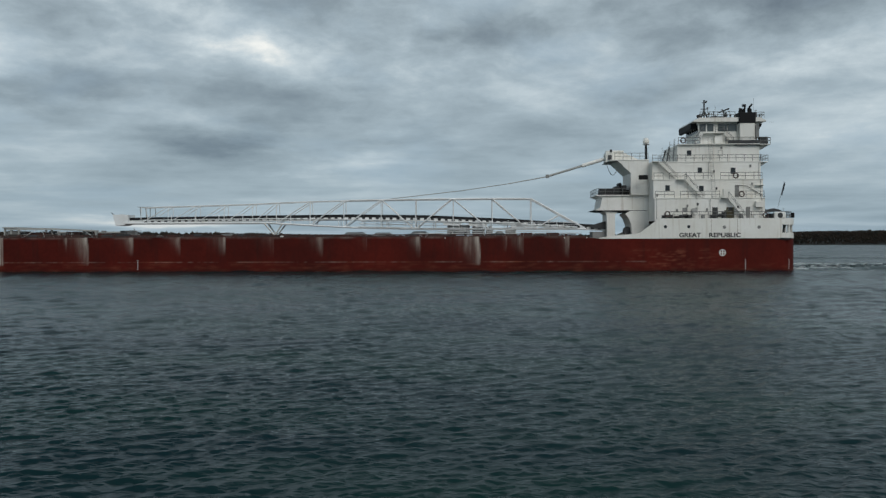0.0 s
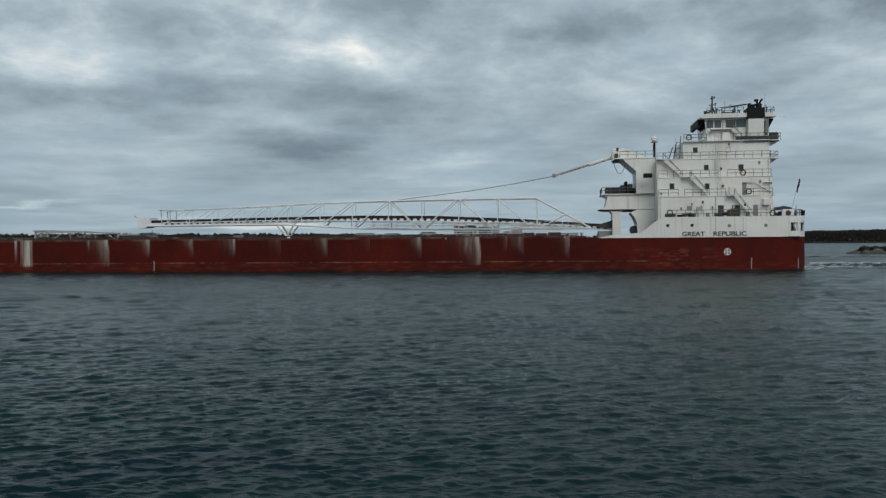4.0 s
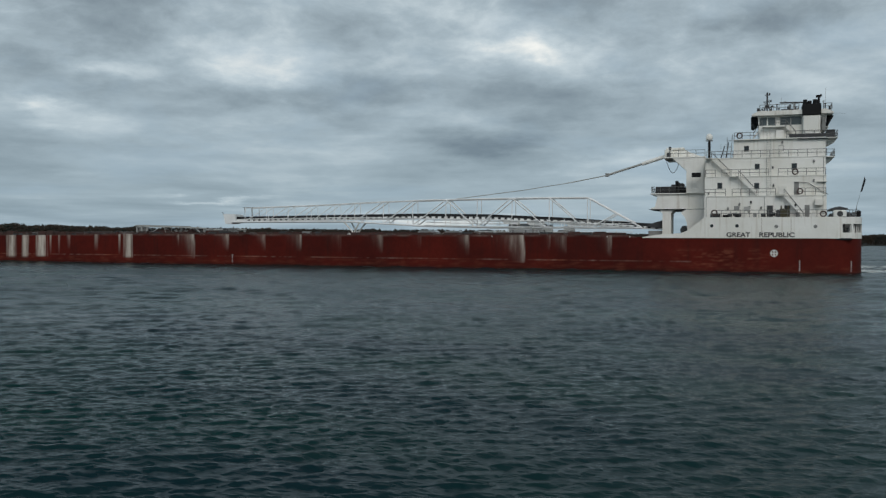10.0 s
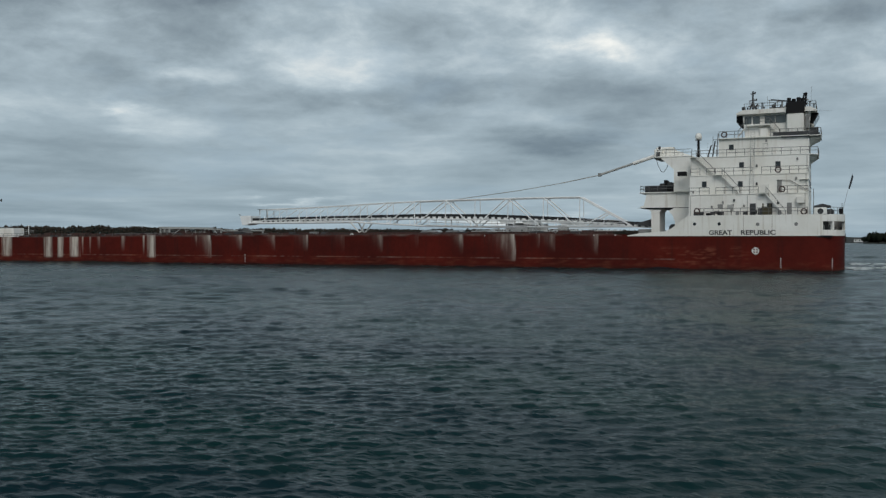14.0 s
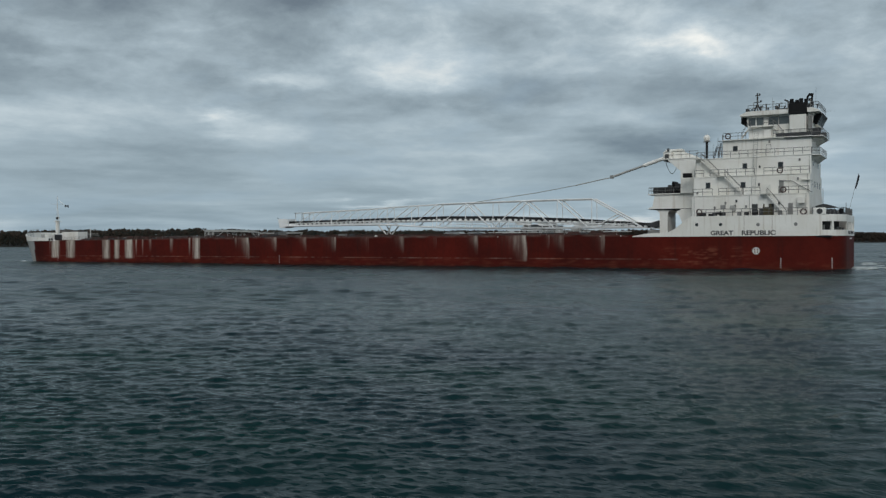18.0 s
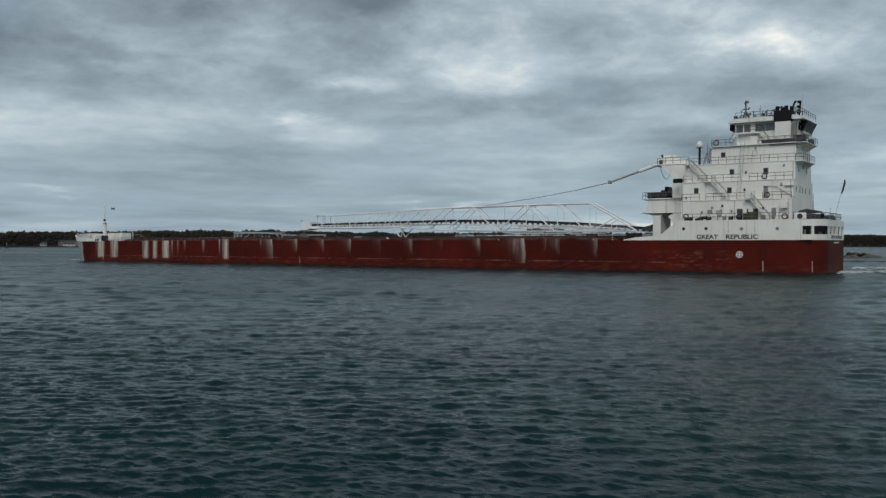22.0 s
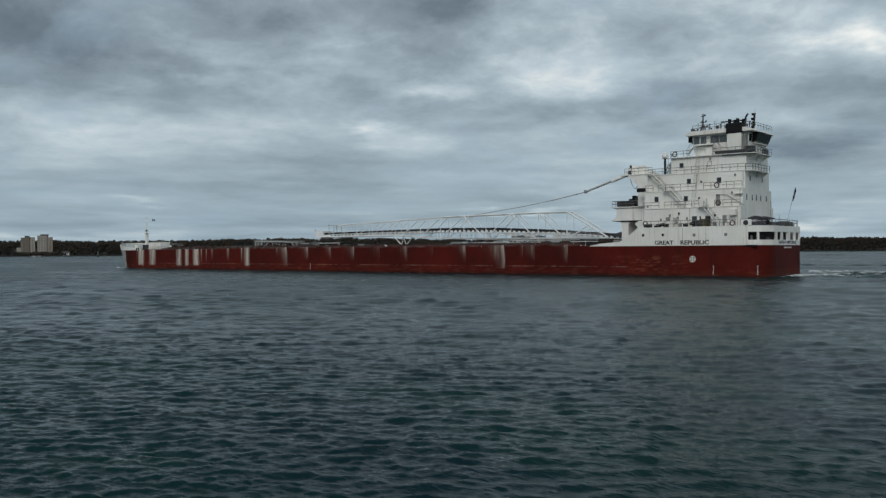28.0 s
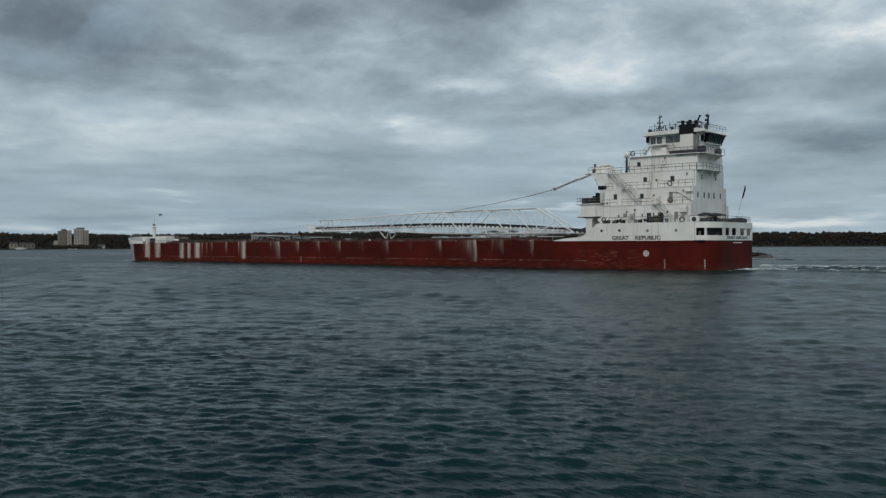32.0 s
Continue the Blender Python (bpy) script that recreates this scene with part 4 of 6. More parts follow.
for dx, top in ((-0.55, 20.9), (-1.35, 20.3)):
    fr = bmesh.new()
    for y in (-3.4, -2.7):
        rod(fr, (-18.6 + dx, y, 18.1), (-18.3 + dx * 0.75, y, top), 0.06, 5)
    for i in range(8):
        z = 18.4 + 0.3 * i
        rod(fr, (-18.57 + dx, -3.4, z), (-18.57 + dx, -2.7, z), 0.03, 4)
    part("ladder_frame", fr, DARK, ship, "dark steel ladder frame")
# wall fittings: lamps, junction boxes, pipes, hose reels
for x, y, z, m in ((-12.0, Y2, 16.4, DARK), (-11.9, Y1, 13.5, DARK), (-21.6, Y1, 12.4, GREY), (-16.9, Y0, 10.6, GREY), (-18.6, Y0, 9.9, GREY), (-15.2, Y0, 10.9, DARK), (-15.4, Y0, 10.1, DARK), (-13.7, Y0, 10.0, GREY), (-8.7, Y0, 10.4, DARK), (-6.1, Y1, 14.2, GREY), (-10.6, Y3, 20.4, GREY), (-6.0, Y2, 17.3, GREY)):
    part("wall_lamp", bevelled((x - 0.13, x + 0.13, y - 0.22, y - 0.005, z - 0.2, z + 0.2), r=0.03), m, ship)
for x, y, z0, z1 in ((-21.9, Y0, 8.4, 11.8), (-13.2, Y0, 8.3, 11.7), (-4.8, Y0, 8.5, 11.8), (-4.7, Y1, 12.1, 14.9), (-4.6, Y2, 15.2, 17.9), (-12.9, Y2, 15.2, 18.0)):
    part("drain_pipe", rods(0.045, ((x, y - 0.09, z0), (x, y - 0.09, z1)), sides=6), LADDER, ship)
part("hose_cabinet", bevelled((-16.2, -15.3, Y0 - 0.3, Y0 - 0.005, 9.3, 10.2), r=0.03), LADDER, ship)
part("notice_board", boxes((-17.7, -16.9, Y0 - 0.03, Y0 - 0.004, 9.6, 10.3)), GREY, ship)
for x, w, h in ((-20.2, 0.9, 0.45), (-18.3, 0.6, 0.55), (-17.6, 0.5, 0.8), (-16.9, 0.5, 0.45), (-13.4, 0.6, 0.5), (-12.1, 0.8, 0.9)):
    g = part("mooring_reel", rods(0.2 + 0.1 * w, ((x - w / 2, -9.75, 8.55 + h * 0.5), (x + w / 2, -9.75, 8.55 + h * 0.5)), sides=10), DARK, ship)
    part("reel_flange", rods(0.33 + 0.1 * w, ((x + w / 2, -9.75, 8.55 + h * 0.5), (x + w / 2 + 0.05, -9.75, 8.55 + h * 0.5)), sides=10), BLACK, g)
# bent exhaust and small aerials above the bridge
part("bent_exhaust", rods(0.16, ((-5.4, -2.9, 26.2), (-5.2, -2.9, 27.5)), ((-5.2, -2.9, 27.5), (-4.8, -2.9, 28.0)), sides=8), BLACK, ship)
for x, h in ((-13.2, 1.5), (-12.55, 1.9), (-11.9, 0.9), (-10.2, 1.6), (-9.0, 1.3), (-4.6, 1.4)):
    part("aerial_post", rods(0.045, ((x, -4.3, 25.45), (x, -4.3, 25.45 + h)), ((x - 0.2, -4.3, 25.3 + h), (x + 0.2, -4.3, 25.3 + h)), sides=5), GREY, ship)
part("searchlight", rods(0.28, ((-9.9, -4.4, 25.9), (-9.4, -4.4, 25.95)), sides=10), DARK, ship)
part("searchlight", rods(0.28, ((-14.4, -4.4, 25.75), (-13.9, -4.4, 25.8)), sides=10), DARK, ship)

# ---- unloading boom ----
def boom():
    Y = 1.5
    top = [(-42.0, 12.23), (-48.75, 12.28), (-55.5, 12.25), (-62.0, 12.2), (-68.0, 12.15), (-74.5, 12.05), (-80.4, 11.9), (-86.3, 11.7), (-90.5, 11.5), (-95.5, 11.35), (-100.5, 11.2), (-105.4, 11.1), (-110.2, 10.95)]
    bottom = [(-113, 8.2), (-100, 8.2), (-88, 8.2), (-73, 7.35), (-60, 7.05), (-32.6, 7.0)]
    zb = lambda x: lerp_table(x, bottom)
    b = tagged(new("unloading_boom"), "")
    b.parent = ship
    b["label"] = "long white steel truss boom with a belt conveyor"
    for y in (-Y, Y):
        for p, q in zip(bottom, bottom[1:]):
            part("bottom_chord", rods(0.17, ((p[0], y, p[1]), (q[0], y, q[1]))), BOOMWHITE, b)
        for p, q in zip(top, top[1:]):
            part("top_chord", rods(0.15 if p[0] > -74 else 0.09, ((p[0], y * 0.85, p[1]), (q[0], y * 0.85, q[1]))), BOOMWHITE, b)
        part("end_brace", rods(0.15, ((-42.0, y * 0.85, 12.23), (-32.8, y, 7.1))), BOOMWHITE, b)
        part("end_brace", rods(0.11, ((-36.9, y, 9.5), (-41.4, y, 7.1))), BOOMWHITE, b)
        for i, (x, z) in enumerate(top):
            part("upright", rods(0.075 if x > -88 else 0.05, ((x, y, zb(x)), (x, y * 0.85, z))), BOOMWHITE, b)
        for x0, z0, x1, z1 in ((-48.75, 12.28, -42.6, 7.0), (-55.5, 12.25, -49.2, 7.0), (-62.0, 7.1, -55.8, 12.2), (-68.0, 12.15, -62.3, 7.1)):
            part("diagonal", rods(0.11, ((x0, y, z0), (x1, y, z1))), BOOMWHITE, b)
        for i in range(4, len(top) - 1):
            x1, z1 = top[i]
            x0 = top[i + 1][0]
            part("diagonal", rods(0.095 if x0 > -88 else 0.06, ((x0, y, zb(x0)), (x1, y * 0.85, z1))), BOOMWHITE, b)
        for x in np.arange(-109, -36, 4.2):
            part("stringer_post", rods(0.06, ((x, y, zb(x)), (x, y, zb(x) + 1.5))), BOOMWHITE, b)
        walk_ = [(-110, 8.75), (-88, 8.95), (-73, 8.75), (-60, 8.5), (-45, 8.0), (-34, 7.3)]
        for p, q in zip(walk_, walk_[1:]):
            part("belt_stringer", rods(0.1, ((p[0], y * 0.75, p[1]), (q[0], y * 0.75, q[1]))), BOOMWHITE, b)
    belt = [(-112.5, 9.22), (-90, 9.5), (-73, 9.65), (-60, 9.45), (-45, 8.75), (-33, 7.85), (-29.3, 7.65)]
    bm = bmesh.new()
    prism(bm, belt + [(x, z - 0.62) for x, z in belt[::-1]], -1.0, 1.0)
    part("conveyor_belt", bm, BELT, b, "black rubber conveyor")
    for y in (-1.06, 1.0):
        bm = bmesh.new()
        prism(bm, [(x, z - 0.5) for x, z in belt] + [(x, z - 1.0) for x, z in belt[::-1]], y, y + 0.06)
        part("belt_side_plate", bm, BOOMWHITE, b)
    idler = None
    for x in np.arange(-109.5, -30, 1.2):
        if idler is None:
            idler = part("idler_bracket", bevelled((-0.26, 0.26, -1.14, -1.065, -0.22, 0.22), r=0.03), DARK, b)
            o = idler
        else:
            o = again(idler, b)
        o.matrix_basis = pose(x, 0, lerp_table(x, belt) - 0.62)
    path = [(-72, 7.55), (-60, 7.25), (-46, 7.2), (-34, 7.2)]
    for y in (-1.75, 1.35):
        wk = bmesh.new()
        prism(wk, path + [(x, z - 0.1) for x, z in path[::-1]], y, y + 0.4)
        fl = part("walkway", wk, BOOMWHITE, b, "narrow white walkway along the boom")
        for h in (0.5, 0.95):
            part("handrail", rods(0.035, *[((p[0], y + 0.03, p[1] + h), (q[0], y + 0.03, q[1] + h)) for p, q in zip(path, path[1:])], sides=4), BOOMWHITE, fl)
        for x in np.arange(-71.5, -34, 2.5):
            z = lerp_table(x, path)
            part("stanchion", rods(0.035, ((x, y + 0.03, z), (x, y + 0.03, z + 0.95)), sides=4), BOOMWHITE, fl)
    for x0, x1 in ((-57.5, -54.0), (-53.0, -49.5), (-45.8, -41.0), (-40.2, -36.2)):
        sk = solid([(x0, lerp_table(x0, belt) - 1.0), (x1, lerp_table(x1, belt) - 1.0), (x1 - 0.4, max(7.25, lerp_table(x1, belt) - 1.6)), (x0 + 0.4, max(7.25, lerp_table(x0, belt) - 1.6))], -0.9, -0.8)
        part("skirt_plate", sk, BOOMWHITE, b)
    hd = part("boom_head", solid([(-115.2, 9.75), (-114.7, 7.8), (-113.3, 7.85), (-112.4, 8.25), (-112.4, 9.7), (-113.4, 9.78)], -1.5, 1.5), BOOMWHITE, b, "white discharge hood at the boom tip")
    part("boom_head_lamp", rods(0.06, ((-115.1, -1.3, 9.7), (-115.5, -1.3, 10.1))), DARK, b)
    for y in (-1.3, 1.3):
        fr = bmesh.new()
        for x in (-110.2, -108.6):
            rod(fr, (x, y, 8.9), (x - (0.2 if x < -110 else 0), y, 11.1), 0.06)
        rod(fr, (-110.8, y, 11.05), (-108.1, y, 11.05), 0.05)
        part("boom_head_frame", fr, GREY, b)
    # saddle on deck that bears the boom
    sd = part("boom_saddle", rods(0.14, ((-88.4, -1.6, 8.1), (-86.2, -0.6, 5.3)), ((-85.2, -1.6, 8.1), (-87.2, -0.6, 5.3)), ((-88.4, 1.6, 8.1), (-86.2, 0.6, 5.3)), ((-85.2, 1.6, 8.1), (-87.2, 0.6, 5.3))), WHITE, ship)
    return b


boom()

# ---- main deck ----
HATCH = material("hatch_cover", (0.062, 0.027, 0.020), 0.8, second=(0.040, 0.032, 0.027), vary=0.2, scale=6)
CANVAS = material("pale_canvas", (0.68, 0.69, 0.68), 0.8, vary=0.1)
for i in range(18):
    x = -40 - 7.3 * i
    h = part("hatch_cover", bevelled((x - 5.2, x, -6.4, 6.4, DECK, DECK + 0.62), r=0.05), HATCH, ship, "rust-brown steel hatch cover")
    for k in range(5):
        xx = x - 0.5 - k * 1.05
        part("stiffener", boxes((xx - 0.06, xx + 0.06, -6.41, 6.41, DECK + 0.6, DECK + 0.74)), HATCH, h)
part("side_coaming", boxes((-172, -34, -8.2, -8.0, DECK, DECK + 0.42)), RUSTDECK, ship)
for y, z, r_ in ((-9.0, DECK + 0.34, 0.11), (-8.7, DECK + 0.55, 0.09), (-7.6, DECK + 0.78, 0.08)):
    part("deck_pipe", rods(r_, ((-170, y, z), (-35, y, z)), sides=6), RUSTDECK, ship)
rng_low = random.Random(21)
for x in np.arange(-168, -36, 2.6):
    x += rng_low.uniform(-1, 1)
    w, h = rng_low.uniform(0.3, 1.2), rng_low.uniform(0.5, 1.05)
    part("hatch_motor", bevelled((x - w, x + w, -7.7, -6.9, DECK, DECK + h), r=0.07), rng_low.choice((HATCH, DARK, RUSTDECK, GREY, DARK)), ship)
# low white lockers and covered gear behind the boom
for x0, x1, z in ((-75.4, -70.8, 6.6), (-70.2, -66.0, 6.5), (-63.5, -59.6, 6.7), (-48.6, -46.2, 6.7)):
    part("covered_gear", solid([(x0, 5.8), (x1, 5.8), (x1 - 0.2, z - 0.5), (x1 - 0.9, z), (x0 + 0.9, z), (x0 + 0.2, z - 0.5)], 2.4, 4.6), CANVAS, ship, "gear under a pale cover")
tank = part("deck_tank", rods(0.85, ((-56.6, 1.2, 7.0), (-52.6, 1.2, 7.0)), sides=18), CANVAS, ship, "pale grey horizontal tank on deck")
for x in (-56.0, -53.6):
    part("tank_cradle", boxes((x, x + 0.4, 0.5, 1.9, DECK + 0.6, 6.6)), DARK, tank)
part("deck_motor", bevelled((-52.2, -50.0, -0.2, 1.6, 5.9, 7.7), r=0.3), GREY, ship)
part("deck_motor", bevelled((-49.8, -48.6, 0.2, 1.4, 5.9, 7.5), r=0.15), LADDER, ship)
part("deck_motor", bevelled((-46.4, -44.6, -0.4, 1.0, 5.9, 7.3), r=0.15), LADDER, ship)
# fittings along the near edge
rng_deck = random.Random(8)
for x in np.arange(-170, -34, 1.5):
    x += rng_deck.uniform(-0.7, 0.7)
    k = rng_deck.random()
    if k < 0.3:
        part("bollard", rods(0.16, ((x - 0.3, -9.7, DECK), (x - 0.3, -9.7, DECK + 0.55)), ((x + 0.3, -9.7, DECK), (x + 0.3, -9.7, DECK + 0.55)), ((x - 0.35, -9.7, DECK + 0.2), (x + 0.35, -9.7, DECK + 0.2)), sides=8), DARK, ship)
    elif k < 0.5:
        o = part("fairlead", ring(0.2, 0.1, 14, 6), RUSTDECK, ship)
        o.matrix_basis = pose(x, -9.9, DECK + 0.36)
    elif k < 0.7:
        part("deck_vent", rods(0.12, ((x, -9.3, DECK), (x, -9.3, DECK + 0.7)), ((x - 0.22, -9.3, DECK + 0.7), (x + 0.22, -9.3, DECK + 0.7)), sides=8), RUSTDECK, ship)
    elif k < 0.85:
        part("deck_box", bevelled((x - 0.5, x + 0.5, -9.6, -8.9, DECK, DECK + 0.45), r=0.04), HATCH, ship)
    else:
        part("stanchion", rods(0.04, ((x, -10.1, DECK), (x, -10.1, DECK + 1.0)), sides=5), RAIL, ship)
for x, s in ((-83.6, 0.36),):
    o = part("pale_buoy", lathe([(0.05, 0), (s * 0.8, 0.1), (s, s * 0.8), (s * 0.8, s * 1.5), (0.1, s * 1.9)], 12), MARKS, ship)
    o.matrix_basis = pose(x, -9.6, DECK)
for x in (-56.6, -37.2, -33.6):
    part("deck_lamp", bevelled((x - 0.09, x + 0.09, -10.4, -10.25, DECK + 0.08, DECK + 0.28)), MARKS, ship)
# rust-red raised locker amidships and small red machinery
part("hose_locker", bevelled((-49.4, -44.0, -9.3, -8.0, DECK, 5.85), r=0.06), RUSTDECK, ship)
for z, x0, x1 in ((6.25, -62, -34), (6.6, -58, -38), (6.9, -50, -33.5)):
    part("pale_pipe", rods(0.07, ((x0, -3.2, z), (x1, -3.2, z)), sides=6), CANVAS, ship)
for x in np.arange(-61, -34, 2.7):
    part("pipe_stand", rods(0.05, ((x, -3.2, DECK), (x, -3.2, 6.6)), sides=5), CANVAS, ship)
# hatch crane: a pale gantry that straddles the hatches
gantry = part("hatch_crane", solid([(-131.0, 7.02), (-123, 7.0), (-115.2, 6.72), (-115.2, 6.92), (-123, 7.3), (-131.0, 7.42)], -7.6, -7.2), LADDER, ship, "pale gantry crane over the hatches")
part("crane_beam", bevelled((-131.0, -115.2, 6.9, 7.3, 6.6, 6.9), r=0.05), LADDER, gantry)
for x in (-131.3, -130.2, -128.9, -115.6):
    for y in (-7.5, 7.0):
        part("crane_leg", boxes((x - 0.13, x + 0.13, y, y + 0.35, DECK, (6.75 if x > -120 else 7.05) + (0.25 if x < -130 else 0))), LADDER, gantry)
part("crane_bridge", boxes((-131.6, -129.0, -7.7, 7.4, 7.3, 7.5)), LADDER, gantry)
part("crane_cabin", bevelled((-130.9, -129.2, -7.3, -5.8, DECK + 0.3, 6.9), r=0.05), GREY, gantry)
part("crane_brace", rods(0.06, ((-128.8, -7.4, 5.4), (-126.0, -7.4, 7.0)), ((-115.7, -7.4, 5.5), (-117.8, -7.4, 7.0)), sides=5), CANVAS, gantry)
for x0, x1, h, m in ((-127.6, -124.4, 1.3, RUSTDECK), (-124.0, -121.5, 0.9, HATCH), (-121.0, -118.6, 1.45, RUSTDECK), (-118.0, -116.4, 1.0, DARK), (-114.2, -111.0, 1.1, HATCH), (-110.5, -109.0, 1.5, GREY)):
    part("crane_drive", bevelled((x0, x1, -7.0, -6.0, DECK, DECK + h), r=0.06), m, gantry)
part("flat_locker", bevelled((-144.0, -133.0, -7.5, -5.0, DECK, 6.15), r=0.05), GREY, ship)
part("flat_locker", bevelled((-132.9, -130.4, -10.1, -8.0, DECK, 5.7), r=0.05), GREY, ship)

rng_gear = random.Random(31)
for _ in range(26):
    x = rng_gear.uniform(-131, -108)
    w, z = rng_gear.uniform(0.2, 1.1), rng_gear.uniform(6.0, 6.9)
    if rng_gear.random() < 0.5:
        part("crane_gear", bevelled((x - w, x + w, -6.9, -6.2, z - 0.5, z), r=0.05), rng_gear.choice((GREY, DARK, RUSTDECK, LADDER)), gantry)
    else:
        part("crane_stay", rods(0.05, ((x, -7.2, 5.5), (x + rng_gear.uniform(-0.8, 0.8), -7.2, z + 0.4)), ((x - w, -7.2, z), (x + w, -7.2, z + rng_gear.uniform(-0.2, 0.2))), sides=5), rng_gear.choice((GREY, LADDER, RAIL)), gantry)

# ---- bow ----
def bow():
    k = bow_outline()
    line = [(-LENGTH + 18.0, -HALF), (-LENGTH + 16.5, -HALF), (-LENGTH + 12, -HALF)] + k
    line = line + [(x, -y) for x, y in line[::-1]][1:]
    tops = [(-LENGTH, 7.55), (-LENGTH + 3, 7.0), (-LENGTH + 6, 6.5), (-LENGTH + 12, 6.1), (-LENGTH + 16.5, 5.95), (-LENGTH + 18.0, DECK + 0.1)]
    bm = bmesh.new()
    rows = []
    for inset, up_ in ((-0.05, 0), (-0.05, 1), (0.25, 1), (0.25, 0)):
        row = []
        for x, y in line:
            z = (lerp_table(x, tops) if y <= 0 or x < -LENGTH + 5 else DECK + 0.1) if up_ else DECK - 0.01
            fore = max(0.0, (-LENGTH + 14 - x) / 14)
            kk = 1 - inset / HALF
            row.append(bm.verts.new((x + (inset if fore > 0 else 0) - 0.45 * fore * up_, y * kk * (1 + 0.03 * fore * up_), z)))
        rows.append(row)
    for a, b in zip(rows, rows[1:] + rows[:1]):
        for i in range(len(line) - 1):
            bm.faces.new((a[i], a[i + 1], b[i + 1], b[i]))
    bmesh.ops.recalc_face_normals(bm, faces=bm.faces)
    part("bow_bulwark", bm, WHITE, ship, "white raised bow plating")
    rail = [(x - 0.3 * max(0.0, (-LENGTH + 14 - x) / 14), y * 0.98, lerp_table(x, tops)) for x, y in k[4::4] if x < -LENGTH + 11]
    railing(rail, h=0.85, mat=LADDER)
    railing([(x, -y, z) for x, y, z in rail[::-1]][1:], h=0.85, mat=LADDER)
    part("forecastle_deck", solid([(-LENGTH + 18, -9.8), (-LENGTH + 12, -9.8), (-LENGTH + 4, -6.5), (-LENGTH + 1.2, 0), (-LENGTH + 4, 6.5), (-LENGTH + 12, 9.8), (-LENGTH + 18, 9.8)], DECK, DECK + 0.25, "z"), RUSTDECK, ship)
    hs = part("bow_house", bevelled((-183.2, -177.2, -5.2, -2.2, DECK, 7.5), r=0.08), WHITE, ship, "low white house on the bow")
    for x in (-182.2, -180.6, -179.0, -177.8):
        part("plate_seam", boxes((x - 0.03, x + 0.03, -5.22, -5.17, DECK + 0.3, 7.4)), WHITE, hs)
    m = part("bow_mast", rods(0.5, ((-189.7, -1.6, DECK), (-189.7, -1.6, 10.4)), sides=12), WHITE, ship, "white bow mast with a lamp and thin topmast")
    part("topmast", rods(0.06, ((-190.05, -1.6, 10.6), (-189.75, -1.6, 15.2)), ((-189.25, -1.6, 10.6), (-189.6, -1.6, 15.2)), ((-189.7, -1.6, 15.0), (-189.7, -1.6, 17.0)), sides=6), WHITE, m)
    for i in range(6):
        z = 11.2 + 0.7 * i
        part("lattice_bar", rods(0.035, ((-190.0 + 0.04 * i, -1.6, z), (-189.3 - 0.05 * i, -1.6, z + 0.6)), sides=4), WHITE, m)
    part("mast_platform", bevelled((-190.4, -189.0, -2.3, -0.9, 10.4, 10.55), r=0.03), WHITE, m)
    part("mast_lamp", bevelled((-190.0, -189.4, -1.9, -1.3, 10.9, 11.5), r=0.06), DARK, m)
    part("mast_yard", rods(0.03, ((-189.7, -3.6, 14.9), (-189.7, 0.4, 14.9)), sides=5), WHITE, m)
    part("mast_stay", rods(0.03, ((-189.7, -1.6, 16.4), (-186.5, -1.6, 14.3)), sides=4), WHITE, m)
    o = part("house_flag", solid([(-186.75, 13.95), (-186.05, 14.25), (-185.3, 13.9), (-185.3, 14.7), (-186.05, 14.45), (-186.75, 14.75)], -1.62, -1.58), [DARK], m, "small dark flag")
    part("windlass", bevelled((-188.6, -187.2, -4.6, -1.4, DECK + 0.2, 6.9), r=0.25), DARK, ship)
    part("windlass", bevelled((-193.4, -191.2, -4.0, -1.8, DECK + 0.2, 7.1), r=0.2), LADDER, ship)
    part("windlass", bevelled((-187.0, -185.4, -7.6, -5.6, DECK + 0.2, 6.9), r=0.2), WHITE, ship)
    part("bow_post", rods(0.08, ((-171.4, -6, DECK), (-171.4, -6, 8.2)), sides=6), WHITE, ship)
    part("bow_light_frame", rods(0.05, ((-172.8, -6, 7.6), (-171.4, -6, 7.8)), ((-171.4, -6, 7.8), (-169.6, -6, 7.7)), sides=5), RAIL, ship)
    railing([(-LENGTH + 19.5, -9.9, DECK), (-LENGTH + 30, -9.9, DECK)], h=0.9)
    for x in (-LENGTH + 15.9, -LENGTH + 16.8):
        o = part("hawse_opening", ring(0.18, 0.16, 14, 6), DARK, ship)
        o.matrix_basis = pose(x, -HALF - 0.06, 5.6)
    for x, w, z in ((-165.5, 1.6, 6.1), (-162.0, 0.9, 6.3), (-158.4, 1.4, 5.9), (-153.0, 2.0, 6.2), (-148.0, 1.2, 6.0)):
        part("deck_box", bevelled((x - w, x + w, -9.2, -7.9, DECK, z), r=0.05), HATCH, ship)


bow()

# ---- stern ----
railing([(-3.6, -HALF + 0.2, 8.5), (-1.2, -9.3, 8.5), (0.2, -7.4, 8.5), (0.55, -5.4, 8.5), (0.55, 5.4, 8.5), (0.2, 7.4, 8.5)], gap=0.9, mat=DARK)
for y, h in ((-7.0, 1.0), (-4.6, 1.2), (-2.0, 1.0), (2.6, 1.1), (6.2, 1.3), (7.6, 1.2)):
    part("mooring_winch", bevelled((-2.9, -0.7, y - 0.8, y + 0.8, 8.2, 8.2 + h), r=0.25), DARK, ship, "dark mooring winch")
for y in (-5.6, -1.4):
    part("raft_canopy", solid([(-3.6, 9.6), (-1.2, 9.75), (-1.2, 9.9), (-2.4, 10.2), (-3.6, 9.9)], y - 1.2, y + 1.2), DARK, ship)
